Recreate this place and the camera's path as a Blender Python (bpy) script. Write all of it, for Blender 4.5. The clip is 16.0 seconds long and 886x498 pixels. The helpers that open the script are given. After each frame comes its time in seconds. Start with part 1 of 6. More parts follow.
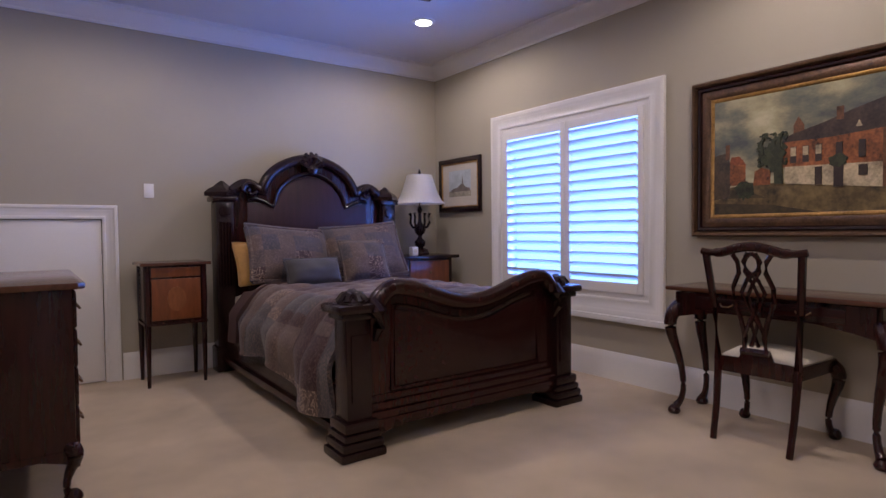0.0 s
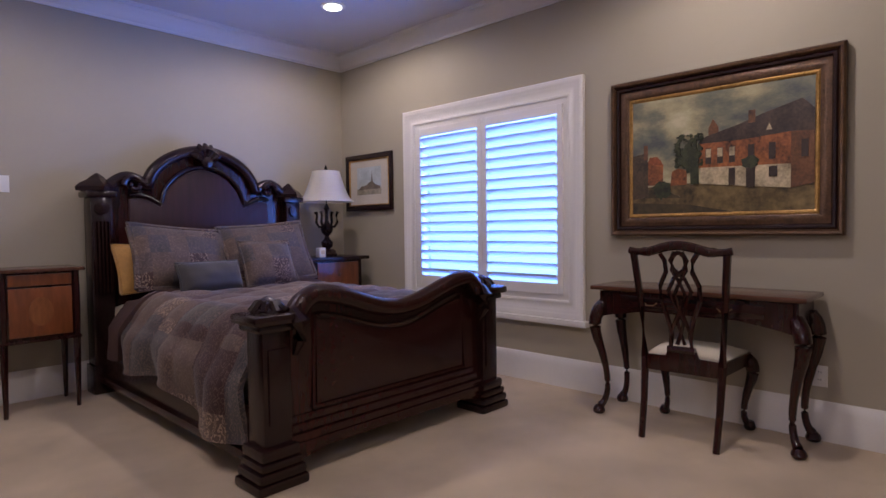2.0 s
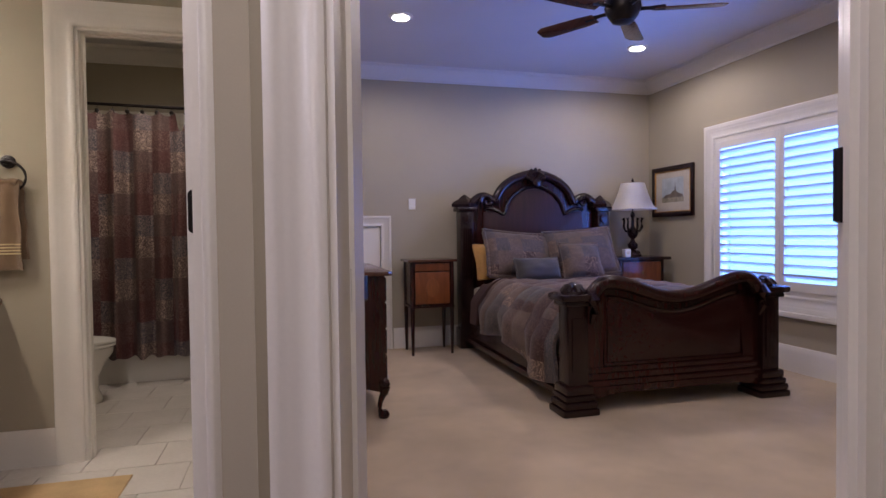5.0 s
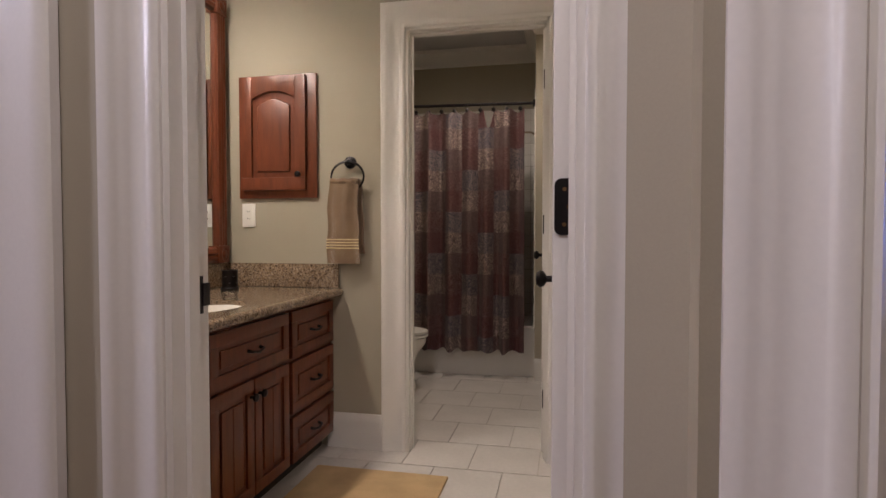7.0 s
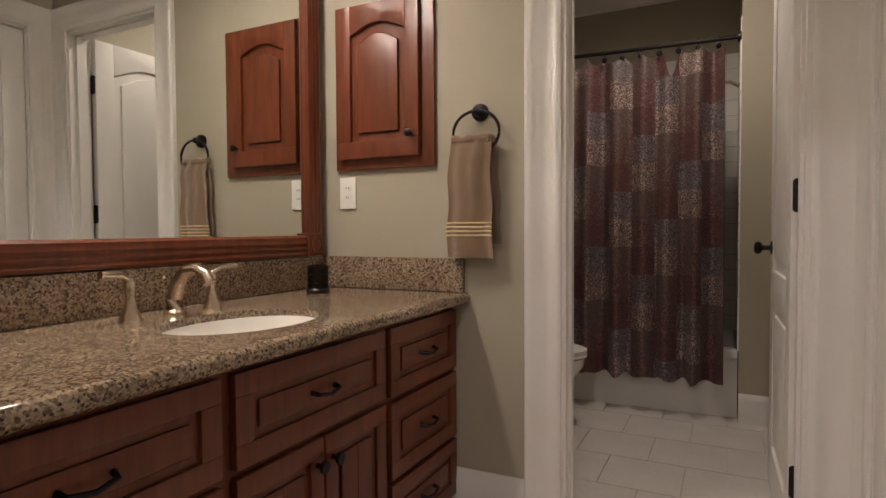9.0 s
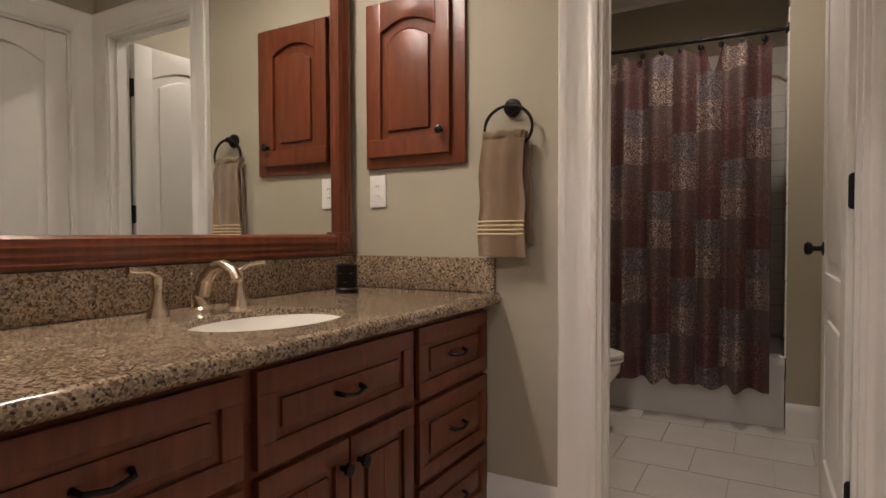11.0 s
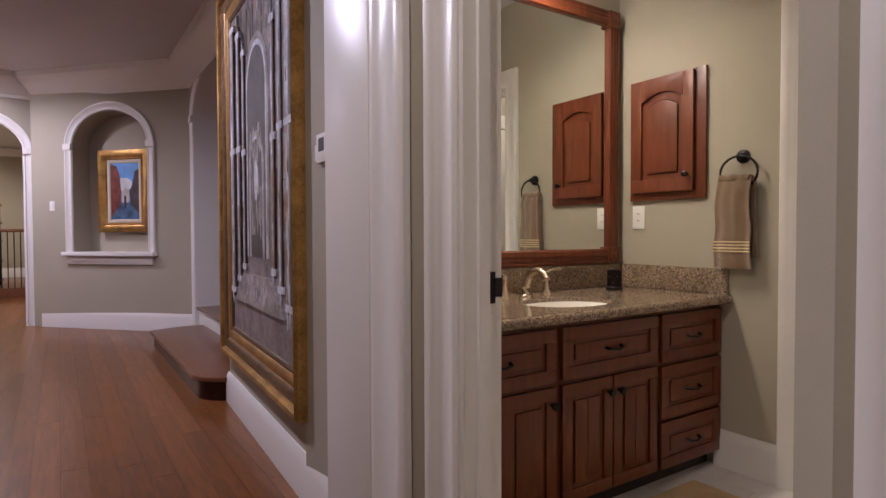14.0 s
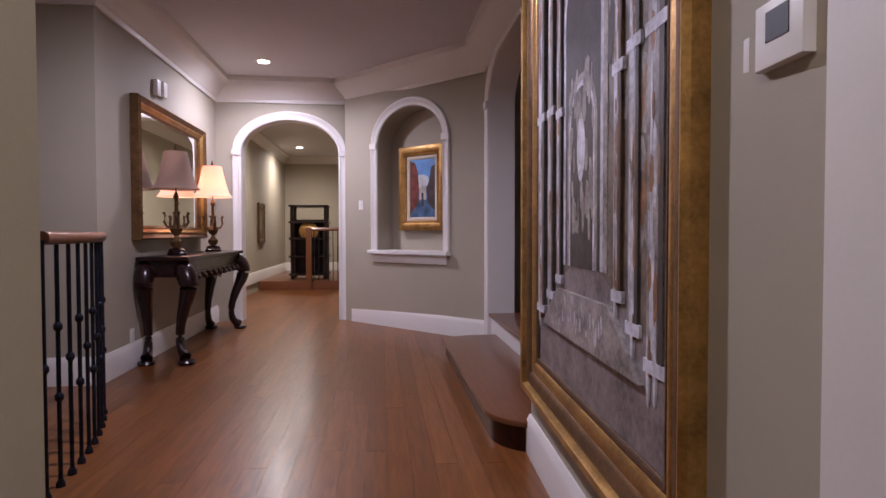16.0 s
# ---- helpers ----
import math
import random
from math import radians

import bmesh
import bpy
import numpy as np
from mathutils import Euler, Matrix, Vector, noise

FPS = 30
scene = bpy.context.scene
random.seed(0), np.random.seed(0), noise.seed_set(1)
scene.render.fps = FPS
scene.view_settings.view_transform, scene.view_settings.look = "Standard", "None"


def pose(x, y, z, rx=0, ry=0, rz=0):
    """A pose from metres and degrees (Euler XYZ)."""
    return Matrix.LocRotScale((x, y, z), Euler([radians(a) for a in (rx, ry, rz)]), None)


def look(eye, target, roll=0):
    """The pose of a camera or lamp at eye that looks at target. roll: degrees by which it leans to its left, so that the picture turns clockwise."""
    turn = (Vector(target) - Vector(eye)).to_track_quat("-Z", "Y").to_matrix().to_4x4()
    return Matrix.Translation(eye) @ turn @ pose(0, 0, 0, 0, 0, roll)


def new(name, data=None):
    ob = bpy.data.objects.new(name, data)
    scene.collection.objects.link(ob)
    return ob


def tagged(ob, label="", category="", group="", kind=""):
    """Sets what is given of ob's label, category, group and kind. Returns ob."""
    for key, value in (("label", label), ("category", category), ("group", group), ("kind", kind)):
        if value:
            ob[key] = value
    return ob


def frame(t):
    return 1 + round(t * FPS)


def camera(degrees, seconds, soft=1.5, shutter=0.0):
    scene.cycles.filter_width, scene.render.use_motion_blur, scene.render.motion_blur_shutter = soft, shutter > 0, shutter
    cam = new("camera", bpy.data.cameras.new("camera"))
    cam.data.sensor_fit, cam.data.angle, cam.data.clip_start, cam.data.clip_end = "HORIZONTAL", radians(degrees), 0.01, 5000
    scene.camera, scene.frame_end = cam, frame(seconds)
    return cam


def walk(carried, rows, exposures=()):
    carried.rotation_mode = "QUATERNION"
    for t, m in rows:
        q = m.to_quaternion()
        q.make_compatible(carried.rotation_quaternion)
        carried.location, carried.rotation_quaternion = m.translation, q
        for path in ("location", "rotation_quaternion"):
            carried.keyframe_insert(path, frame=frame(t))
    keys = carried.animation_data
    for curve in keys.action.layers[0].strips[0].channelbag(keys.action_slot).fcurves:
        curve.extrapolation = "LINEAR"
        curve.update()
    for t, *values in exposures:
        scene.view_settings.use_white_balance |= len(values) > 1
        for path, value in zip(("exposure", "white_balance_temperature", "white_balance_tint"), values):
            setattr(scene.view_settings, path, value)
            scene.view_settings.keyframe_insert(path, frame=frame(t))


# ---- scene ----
cam = camera(75.2, 16.0)
PATH = [
    (0, (0.053, -0.121, 1.209), (1.219, 1.503, 1.145), -0.6),
    (0.5, (0.085, 0.052, 1.21), (1.395, 1.563, 1.147), -0.7),
    (1, (0.088, 0.151, 1.204), (1.479, 1.587, 1.14), -0.7),
    (1.5, (0.074, 0.2, 1.202), (1.507, 1.594, 1.135), -0.8),
    (2, (0.06, 0.201, 1.21), (1.509, 1.578, 1.141), -0.7),
    (2.5, (0.012, 0.182, 1.213), (1.469, 1.551, 1.144), -0.7),
    (3, (-0.112, 0.051, 1.216), (1.341, 1.423, 1.15), -0.7),
    (3.5, (-0.255, -0.142, 1.215), (1.08, 1.347, 1.152), -0.6),
    (4, (-0.37, -0.457, 1.234), (0.729, 1.213, 1.172), -0.7),
    (4.5, (-0.406, -0.695, 1.237), (0.43, 1.121, 1.18), -0.6),
    (5, (-0.401, -0.895, 1.24), (0.108, 1.038, 1.188), -0.7),
    (5.2, (-0.403, -0.954, 1.24), (-0.024, 1.01, 1.189), -0.6),
    (7.3, (-0.713, -0.294, 1.258), (-1.19, 1.648, 1.195), -0.1),
    (7.5, (-0.764, -0.178, 1.244), (-1.267, 1.757, 1.18), -0.2),
    (8, (-0.845, 0.129, 1.232), (-1.419, 2.044, 1.169), -0.2),
    (8.5, (-0.906, 0.339, 1.209), (-1.634, 2.2, 1.145), -0.2),
    (9, (-0.968, 0.539, 1.185), (-1.854, 2.331, 1.12), -0.3),
    (9.5, (-1.002, 0.654, 1.16), (-1.977, 2.399, 1.095), -0.0),
    (9.7, (-1.023, 0.674, 1.155), (-2.009, 2.413, 1.091), -0.2),
    (11.8, (-0.848, 0.345, 1.198), (-1.846, 2.079, 1.15), -0.1),
    (12, (-0.768, 0.235, 1.21), (-1.772, 1.96, 1.158), -0.2),
    (12.5, (-0.673, -0.005, 1.214), (-1.668, 1.730, 1.177), -0.5),
    (13, (-0.51, -0.187, 1.239), (-1.65, 1.455, 1.188), -0.2),
    (13.5, (-0.324, -0.259, 1.259), (-1.77, 1.121, 1.202), -0.3),
    (14, (-0.236, -0.273, 1.259), (-1.899, 0.837, 1.207), -0.2),
    (14.5, (-0.266, -0.265, 1.256), (-2.062, 0.612, 1.204), -0.1),
    (15, (-0.556, -0.226, 1.267), (-2.457, 0.393, 1.213), -0.1),
    (15.5, (-1.028, -0.157, 1.25), (-2.985, 0.25, 1.196), -0.1),
    (16, (-1.546, -0.064, 1.258), (-3.534, 0.151, 1.204), -0.1),
]
walk(cam, [(t, look(eye, target, roll)) for t, eye, target, roll in PATH])

# ---- world and exposure ----
world = bpy.data.worlds.new("world")
scene.world = world
world.use_nodes = True
wn = world.node_tree
sky = wn.nodes.new("ShaderNodeTexSky")
sky.sky_type, sky.sun_disc, sky.sun_elevation, sky.sun_rotation = "NISHITA", False, radians(35), radians(200)
wn.links.new(sky.outputs[0], wn.nodes["Background"].inputs[0])
wn.nodes["Background"].inputs[1].default_value = 0.06


def lamp(name, kind, m, watts, colour, size=0.06, cone=130, blend=0.6):
    data = bpy.data.lights.new(name, kind)
    data.energy, data.color = watts, colour
    if kind == "SPOT":
        data.spot_size, data.spot_blend, data.shadow_soft_size = radians(cone), blend, size
    elif kind == "AREA":
        data.shape, data.size, data.size_y = "RECTANGLE", size, cone
    else:
        data.shadow_soft_size = size
    ob = new(name, data)
    ob.matrix_basis = m
    return ob


WARM = (1.0, 0.86, 0.75)
BED_CANS = [(2.92, 4.13), (0.51, 3.85), (0.75, 1.3), (2.92, 1.3)]
# the last spot is an unseen fill added over the vestibule, without a fixture
HALL_SPOTS = [(-9.1, -1.53), (-4.9, -0.8), (-0.95, -0.75)]
for x, y in BED_CANS:
    lamp("downlight_lamp", "SPOT", pose(x, y, 3.02), 62, (1.0, 0.86, 0.86), 0.05, 178, 0.45)
for (x, y), w in zip(HALL_SPOTS, (315, 330, 78)):
    lamp("downlight_lamp", "SPOT", pose(x, y, 3.42 if x < -2.4 else 3.02), w, (0.93, 0.87, 1.14) if x < -2.4 else (1.0, 0.89, 0.92), 0.05, 174, 0.9 if x < -6 else 0.6)
lamp("downlight_lamp", "SPOT", pose(-12.6, -2.0, 3.42), 420, (1.0, 0.88, 0.85), 0.05, 170, 0.9)
lamp("downlight_lamp", "SPOT", pose(-16.5, -2.1, 3.42), 300, (1.0, 0.88, 0.85), 0.05, 170, 0.9)
# unseen spot added to light the toilet room, no fixture
lamp("downlight_lamp", "SPOT", pose(-1.3, 3.6, 3.02), 56, WARM, 0.05, 165, 0.7)
lamp("vanity_lamp", "AREA", pose(-2.45, 1.6, 2.74, 0, 25, 0), 29, WARM, 0.15, 0.7)
# weak unseen fill added over the bathroom floor, no fixture
lamp("downlight_lamp", "SPOT", pose(-1.35, 1.4, 3.02), 6, WARM, 0.05, 150, 0.7)

lamp("window_skylight", "AREA", pose(3.95, 3.31, 1.42, 0, 90, 0), 120, (0.075, 0.2, 1.0), 1.45, 1.6)

# ---- materials ----


def nodes_of(name):
    m = bpy.data.materials.new(name)
    m.use_nodes = True
    return m, m.node_tree.nodes, m.node_tree.links, m.node_tree.nodes["Principled BSDF"]


def ramp(n, stops, interp="LINEAR"):
    r = n.new("ShaderNodeValToRGB")
    r.color_ramp.interpolation = interp
    els = r.color_ramp.elements
    while len(els) < len(stops):
        els.new(0.5)
    for e, (p, c) in zip(els, stops):
        e.position, e.color = p, (*c, 1)
    return r


def coords(n, l, scale=(1, 1, 1), rot=(0, 0, 0)):
    tc, mp = n.new("ShaderNodeTexCoord"), n.new("ShaderNodeMapping")
    mp.inputs["Scale"].default_value, mp.inputs["Rotation"].default_value = scale, rot
    l.new(tc.outputs["Object"], mp.inputs[0])
    return mp.outputs[0]


def noise_tex(n, l, vec, scale, detail=4, rough=0.55):
    t = n.new("ShaderNodeTexNoise")
    t.inputs["Scale"].default_value, t.inputs["Detail"].default_value, t.inputs["Roughness"].default_value = scale, detail, rough
    l.new(vec, t.inputs[0])
    return t.outputs[0]


def bump(n, l, b, height, strength=0.2, dist=0.005):
    bp = n.new("ShaderNodeBump")
    bp.inputs["Strength"].default_value, bp.inputs["Distance"].default_value = strength, dist
    l.new(height, bp.inputs["Height"])
    l.new(bp.outputs[0], b.inputs["Normal"])


def shade(c, k):
    return tuple(min(1.0, v * k) for v in c)


def surface(name, c, rough=0.6, metal=0.0, big=1.5, fine=60, vary=0.08, relief=0.1, stretch=(1, 1, 1), coat=0.0, sheen=0.0):
    """Broad and fine tone variation, with fine relief."""
    m, n, l, b = nodes_of(name)
    v = coords(n, l, stretch)
    a, f = noise_tex(n, l, v, big), noise_tex(n, l, v, fine, 5)
    mix = n.new("ShaderNodeMath")
    mix.operation = "MULTIPLY_ADD"
    l.new(a, mix.inputs[0])
    mix.inputs[1].default_value = 0.6
    half = n.new("ShaderNodeMath")
    half.operation = "MULTIPLY"
    half.inputs[1].default_value = 0.4
    l.new(f, half.inputs[0])
    l.new(half.outputs[0], mix.inputs[2])
    r = ramp(n, [(0.3, shade(c, 1 - vary * 2)), (0.5, c), (0.7, shade(c, 1 + vary * 2))])
    l.new(mix.outputs[0], r.inputs[0])
    l.new(r.outputs[0], b.inputs["Base Color"])
    b.inputs["Roughness"].default_value, b.inputs["Metallic"].default_value = rough, metal
    b.inputs["Coat Weight"].default_value, b.inputs["Coat Roughness"].default_value = coat, 0.12
    b.inputs["Sheen Weight"].default_value = sheen
    if relief:
        bump(n, l, b, f, relief)
    return m


def timber(name, c, rough=0.3, along=(1, 1, 12), coat=0.3, vary=0.35, per_piece=False):
    """Wood with its grain drawn out along one axis (the axis with the small scale)."""
    m, n, l, b = nodes_of(name)
    v = coords(n, l, along)
    if per_piece:
        info = n.new("ShaderNodeObjectInfo")
        add = n.new("ShaderNodeVectorMath")
        add.operation = "MULTIPLY_ADD"
        l.new(info.outputs["Random"], add.inputs[0])
        add.inputs[1].default_value = (37, 53, 11)
        l.new(v, add.inputs[2])
        v = add.outputs[0]
    g, d = noise_tex(n, l, v, 3.0, 6, 0.65), noise_tex(n, l, v, 14.0, 5)
    r = ramp(n, [(0.25, shade(c, 1 - vary)), (0.5, c), (0.75, shade(c, 1 + vary))])
    l.new(g, r.inputs[0])
    out = r.outputs[0]
    if per_piece:
        hs = n.new("ShaderNodeHueSaturation")
        mr = n.new("ShaderNodeMapRange")
        mr.inputs["To Min"].default_value, mr.inputs["To Max"].default_value = 0.78, 1.22
        l.new(info.outputs["Random"], mr.inputs[0])
        l.new(mr.outputs[0], hs.inputs["Value"])
        l.new(out, hs.inputs["Color"])
        out = hs.outputs[0]
    l.new(out, b.inputs["Base Color"])
    b.inputs["Roughness"].default_value, b.inputs["Coat Weight"].default_value, b.inputs["Coat Roughness"].default_value = rough, coat, 0.15
    b.inputs["Specular IOR Level"].default_value = 0.35
    bump(n, l, b, d, 0.015)
    return m


def patchwork(name, cells, colours, swirl, gain=1.0, along=(1, 1, 1)):
    """Woven patches with scrolling figures in a lighter thread."""
    m, n, l, b = nodes_of(name)
    v = coords(n, l, along)
    snap = n.new("ShaderNodeVectorMath")
    snap.operation = "SNAP"
    l.new(v, snap.inputs[0])
    snap.inputs[1].default_value = cells
    wht = n.new("ShaderNodeTexWhiteNoise")
    l.new(snap.outputs[0], wht.inputs[0])
    k = len(colours)
    r = ramp(n, [(i / k, c) for i, c in enumerate(colours)], "CONSTANT")
    l.new(wht.outputs["Value"], r.inputs[0])
    wav = n.new("ShaderNodeTexWave")
    wav.wave_type = "RINGS"
    wav.inputs["Scale"].default_value, wav.inputs["Distortion"].default_value = 12, 16
    wav.inputs["Detail"].default_value, wav.inputs["Detail Scale"].default_value = 1.5, 2.2
    l.new(v, wav.inputs[0])
    edge = ramp(n, [(0.72, (0, 0, 0)), (0.86, (1, 1, 1))])
    l.new(wav.outputs[1], edge.inputs[0])
    pick = n.new("ShaderNodeMath")
    pick.operation = "MULTIPLY"
    sel = ramp(n, [(0.0, (0.25,) * 3), (0.4, (0.9,) * 3), (0.6, (0.2,) * 3)], "CONSTANT")
    l.new(wht.outputs["Value"], sel.inputs[0])
    l.new(edge.outputs[0], pick.inputs[0])
    l.new(sel.outputs[0], pick.inputs[1])
    mx = n.new("ShaderNodeMix")
    mx.data_type = "RGBA"
    l.new(pick.outputs[0], mx.inputs[0])
    l.new(r.outputs[0], mx.inputs[6])
    mx.inputs[7].default_value = (*swirl, 1)
    cloud = noise_tex(n, l, v, 7.0, 3)
    dim = n.new("ShaderNodeMix")
    dim.data_type, dim.blend_type = "RGBA", "MULTIPLY"
    dim.inputs[0].default_value = 0.6
    cr = ramp(n, [(0.3, (0.55,) * 3), (0.7, (1.1,) * 3)])
    l.new(cloud, cr.inputs[0])
    l.new(mx.outputs[2], dim.inputs[6])
    l.new(cr.outputs[0], dim.inputs[7])
    l.new(dim.outputs[2], b.inputs["Base Color"])
    b.inputs["Roughness"].default_value, b.inputs["Sheen Weight"].default_value = 0.72, 0.15
    bump(n, l, b, noise_tex(n, l, v, 260.0, 2), 0.25, 0.002)
    return m


def curtain_weave(name):
    """Woven rows of plum, taupe and slate blocks set in steps, with pale script in every third block."""
    m, n, l, b = nodes_of(name)
    v = coords(n, l)
    sep = n.new("ShaderNodeSeparateXYZ")
    l.new(v, sep.inputs[0])

    def calc(op, a, c, d=None):
        k = n.new("ShaderNodeMath")
        k.operation = op
        for i, q in enumerate((a, c, d)):
            if q is None:
                continue
            if hasattr(q, "links"):
                l.new(q, k.inputs[i])
            else:
                k.inputs[i].default_value = q
        return k.outputs[0]
    col = calc("FLOOR", calc("MULTIPLY", calc("ADD", sep.outputs[0], 5.0), 7.2), 0)
    row = calc("FLOOR", calc("MULTIPLY", sep.outputs[2], 5.6), 0)
    block = calc("DIVIDE", calc("MODULO", calc("ADD", calc("MULTIPLY", row, 2.0), col), 5.0), 5.0)
    cell = ramp(n, [(0.0, (0.075, 0.018, 0.02)), (0.18, (0.085, 0.052, 0.048)), (0.38, (0.075, 0.024, 0.025)), (0.58, (0.058, 0.048, 0.062)), (0.78, (0.08, 0.043, 0.042))], "CONSTANT")
    l.new(calc("ADD", block, 0.01), cell.inputs[0])
    fine = n.new("ShaderNodeTexWave")
    fine.wave_type = "RINGS"
    fine.inputs["Scale"].default_value, fine.inputs["Distortion"].default_value = 14, 18
    fine.inputs["Detail"].default_value, fine.inputs["Detail Scale"].default_value = 2.0, 2.6
    l.new(v, fine.inputs[0])
    thread = ramp(n, [(0.62, (0, 0, 0)), (0.8, (1, 1, 1))])
    l.new(fine.outputs[1], thread.inputs[0])
    figure = ramp(n, [(0.0, (0.16,) * 3), (0.18, (0.85,) * 3), (0.38, (0.28,) * 3), (0.58, (0.5,) * 3), (0.78, (0.2,) * 3)], "CONSTANT")
    l.new(calc("ADD", block, 0.01), figure.inputs[0])
    mx = n.new("ShaderNodeMix")
    mx.data_type = "RGBA"
    l.new(calc("MULTIPLY", thread.outputs[0], figure.outputs[0]), mx.inputs[0])
    l.new(cell.outputs[0], mx.inputs[6])
    mx.inputs[7].default_value = (0.46, 0.35, 0.31, 1)
    l.new(mx.outputs[2], b.inputs["Base Color"])
    b.inputs["Roughness"].default_value, b.inputs["Sheen Weight"].default_value = 0.6, 0.05
    bump(n, l, b, noise_tex(n, l, v, 240.0, 2), 0.25, 0.002)
    return m


def granite(name):
    m, n, l, b = nodes_of(name)
    v = coords(n, l)
    vo = n.new("ShaderNodeTexVoronoi")
    vo.inputs["Scale"].default_value = 185
    l.new(v, vo.inputs[0])
    sep = n.new("ShaderNodeSeparateColor")
    l.new(vo.outputs["Color"], sep.inputs[0])
    r = ramp(n, [(0.0, (0.035, 0.026, 0.02)), (0.16, (0.15, 0.1, 0.06)), (0.4, (0.32, 0.235, 0.155)), (0.68, (0.46, 0.37, 0.28)), (0.93, (0.2, 0.155, 0.13))])
    l.new(sep.outputs[0], r.inputs[0])
    big = ramp(n, [(0.35, (0.68, 0.63, 0.58)), (0.65, (1.0, 0.97, 0.93))])
    l.new(noise_tex(n, l, v, 9, 5, 0.7), big.inputs[0])
    mx = n.new("ShaderNodeMix")
    mx.data_type, mx.blend_type = "RGBA", "MULTIPLY"
    mx.inputs[0].default_value = 0.85
    l.new(r.outputs[0], mx.inputs[6])
    l.new(big.outputs[0], mx.inputs[7])
    l.new(mx.outputs[2], b.inputs["Base Color"])
    b.inputs["Roughness"].default_value = 0.1
    return m


def glow(name, c, k):
    m, n, l, b = nodes_of(name)
    b.inputs["Base Color"].default_value = (*c, 1)
    b.inputs["Emission Color"].default_value, b.inputs["Emission Strength"].default_value = (*c, 1), k
    return m


def mirror_mat(name):
    m, n, l, b = nodes_of(name)
    b.inputs["Base Color"].default_value, b.inputs["Metallic"].default_value, b.inputs["Roughness"].default_value = (0.86, 0.88, 0.86, 1), 1, 0.015
    return m


PAINT = surface("wall_paint", (0.388, 0.346, 0.267), 0.75, fine=220, vary=0.025, relief=0.06)
CEIL = surface("ceiling_paint", (0.62, 0.6, 0.6), 0.8, fine=200, vary=0.02, relief=0.05)
TRIM = surface("trim_paint", (0.74, 0.71, 0.67), 0.34, fine=90, vary=0.02, relief=0.006)
CARPET = surface("carpet", (0.53, 0.415, 0.285), 0.95, big=1.6, fine=420, vary=0.16, relief=0.6, sheen=0.12)
TILE = surface("floor_tile_glaze", (0.66, 0.62, 0.58), 0.25, big=3, fine=40, vary=0.05, relief=0.03)
GROUT = surface("grout", (0.5, 0.46, 0.41), 0.9)
MAHOG = timber("mahogany", (0.027, 0.006, 0.005), 0.24, (9, 9, 1), 0.16)
MAHOGX = timber("mahogany_flat", (0.024, 0.0055, 0.005), 0.24, (9, 1, 9), 0.16)
HEADP = timber("headboard_veneer", (0.03, 0.008, 0.008), 0.36, (9, 9, 1), 0.0)
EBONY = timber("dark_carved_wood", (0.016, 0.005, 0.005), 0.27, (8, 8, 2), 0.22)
CHERRY = timber("cherry_cabinet", (0.135, 0.034, 0.013), 0.38, (10, 10, 1.2), 0.15)
SATIN = timber("satinwood", (0.2, 0.06, 0.02), 0.3, (8, 8, 1.5), 0.3)
DARKTOP = timber("walnut_top", (0.09, 0.035, 0.02), 0.22, (9, 1, 9), 0.4)
OAK = timber("oak_plank", (0.15, 0.052, 0.014), 0.3, (1.1, 11, 11), 0.04, 0.45, True)
TREAD = timber("oak_tread", (0.15, 0.055, 0.024), 0.28, (1.1, 11, 11), 0.25, 0.25)
GRAN = granite("granite")
IRON = surface("oiled_bronze", (0.018, 0.015, 0.016), 0.38, 0.7, vary=0.1)
WIRE = surface("wrought_iron", (0.016, 0.017, 0.028), 0.4, 0.6, vary=0.1)
NICKEL = surface("brushed_nickel", (0.62, 0.52, 0.42), 0.25, 1.0, fine=150, vary=0.04)
GOLD = surface("gilt", (0.42, 0.24, 0.075), 0.38, 0.75, big=8, fine=70, vary=0.25, relief=0.5)
BRONZE = surface("antique_bronze", (0.16, 0.085, 0.035), 0.42, 0.6, big=10, fine=60, vary=0.3, relief=0.4)
FRAMEDARK = surface("dark_gilt_frame", (0.1, 0.052, 0.026), 0.38, 0.35, big=10, fine=80, vary=0.3, relief=0.4)
CERAMIC = surface("ceramic", (0.78, 0.75, 0.7), 0.12, vary=0.01, relief=0)
PLASTIC = surface("white_plastic", (0.78, 0.76, 0.72), 0.35, vary=0.01, relief=0)
DARKP = surface("dark_slot", (0.03, 0.03, 0.03), 0.5)
TOWEL = surface("terry", (0.2, 0.125, 0.07), 0.95, big=6, fine=330, vary=0.14, relief=0.9, sheen=0.4)
STRIPE = surface("towel_stripe", (0.6, 0.48, 0.28), 0.9, fine=300, relief=0.4)
RUG = surface("bath_mat", (0.55, 0.38, 0.2), 0.95, big=5, fine=300, vary=0.12, relief=0.8)
SHADE = surface("lamp_shade_linen", (0.82, 0.78, 0.72), 0.8, fine=300, relief=0.2)
TANSHADE = surface("tan_lamp_shade", (0.62, 0.44, 0.34), 0.8, fine=300, relief=0.2)
CREAM = surface("seat_fabric", (0.62, 0.55, 0.43), 0.85, fine=180, vary=0.1, relief=0.3)
GOLDFAB = surface("gold_pillow", (0.48, 0.25, 0.06), 0.6, big=8, fine=200, vary=0.18, relief=0.3, sheen=0.3)
BROWNFAB = surface("brown_sheet", (0.07, 0.035, 0.03), 0.8, fine=200, relief=0.3)
BLUEFAB = surface("slate_bolster", (0.05, 0.045, 0.047), 0.65, fine=220, vary=0.12, relief=0.3, sheen=0.2)
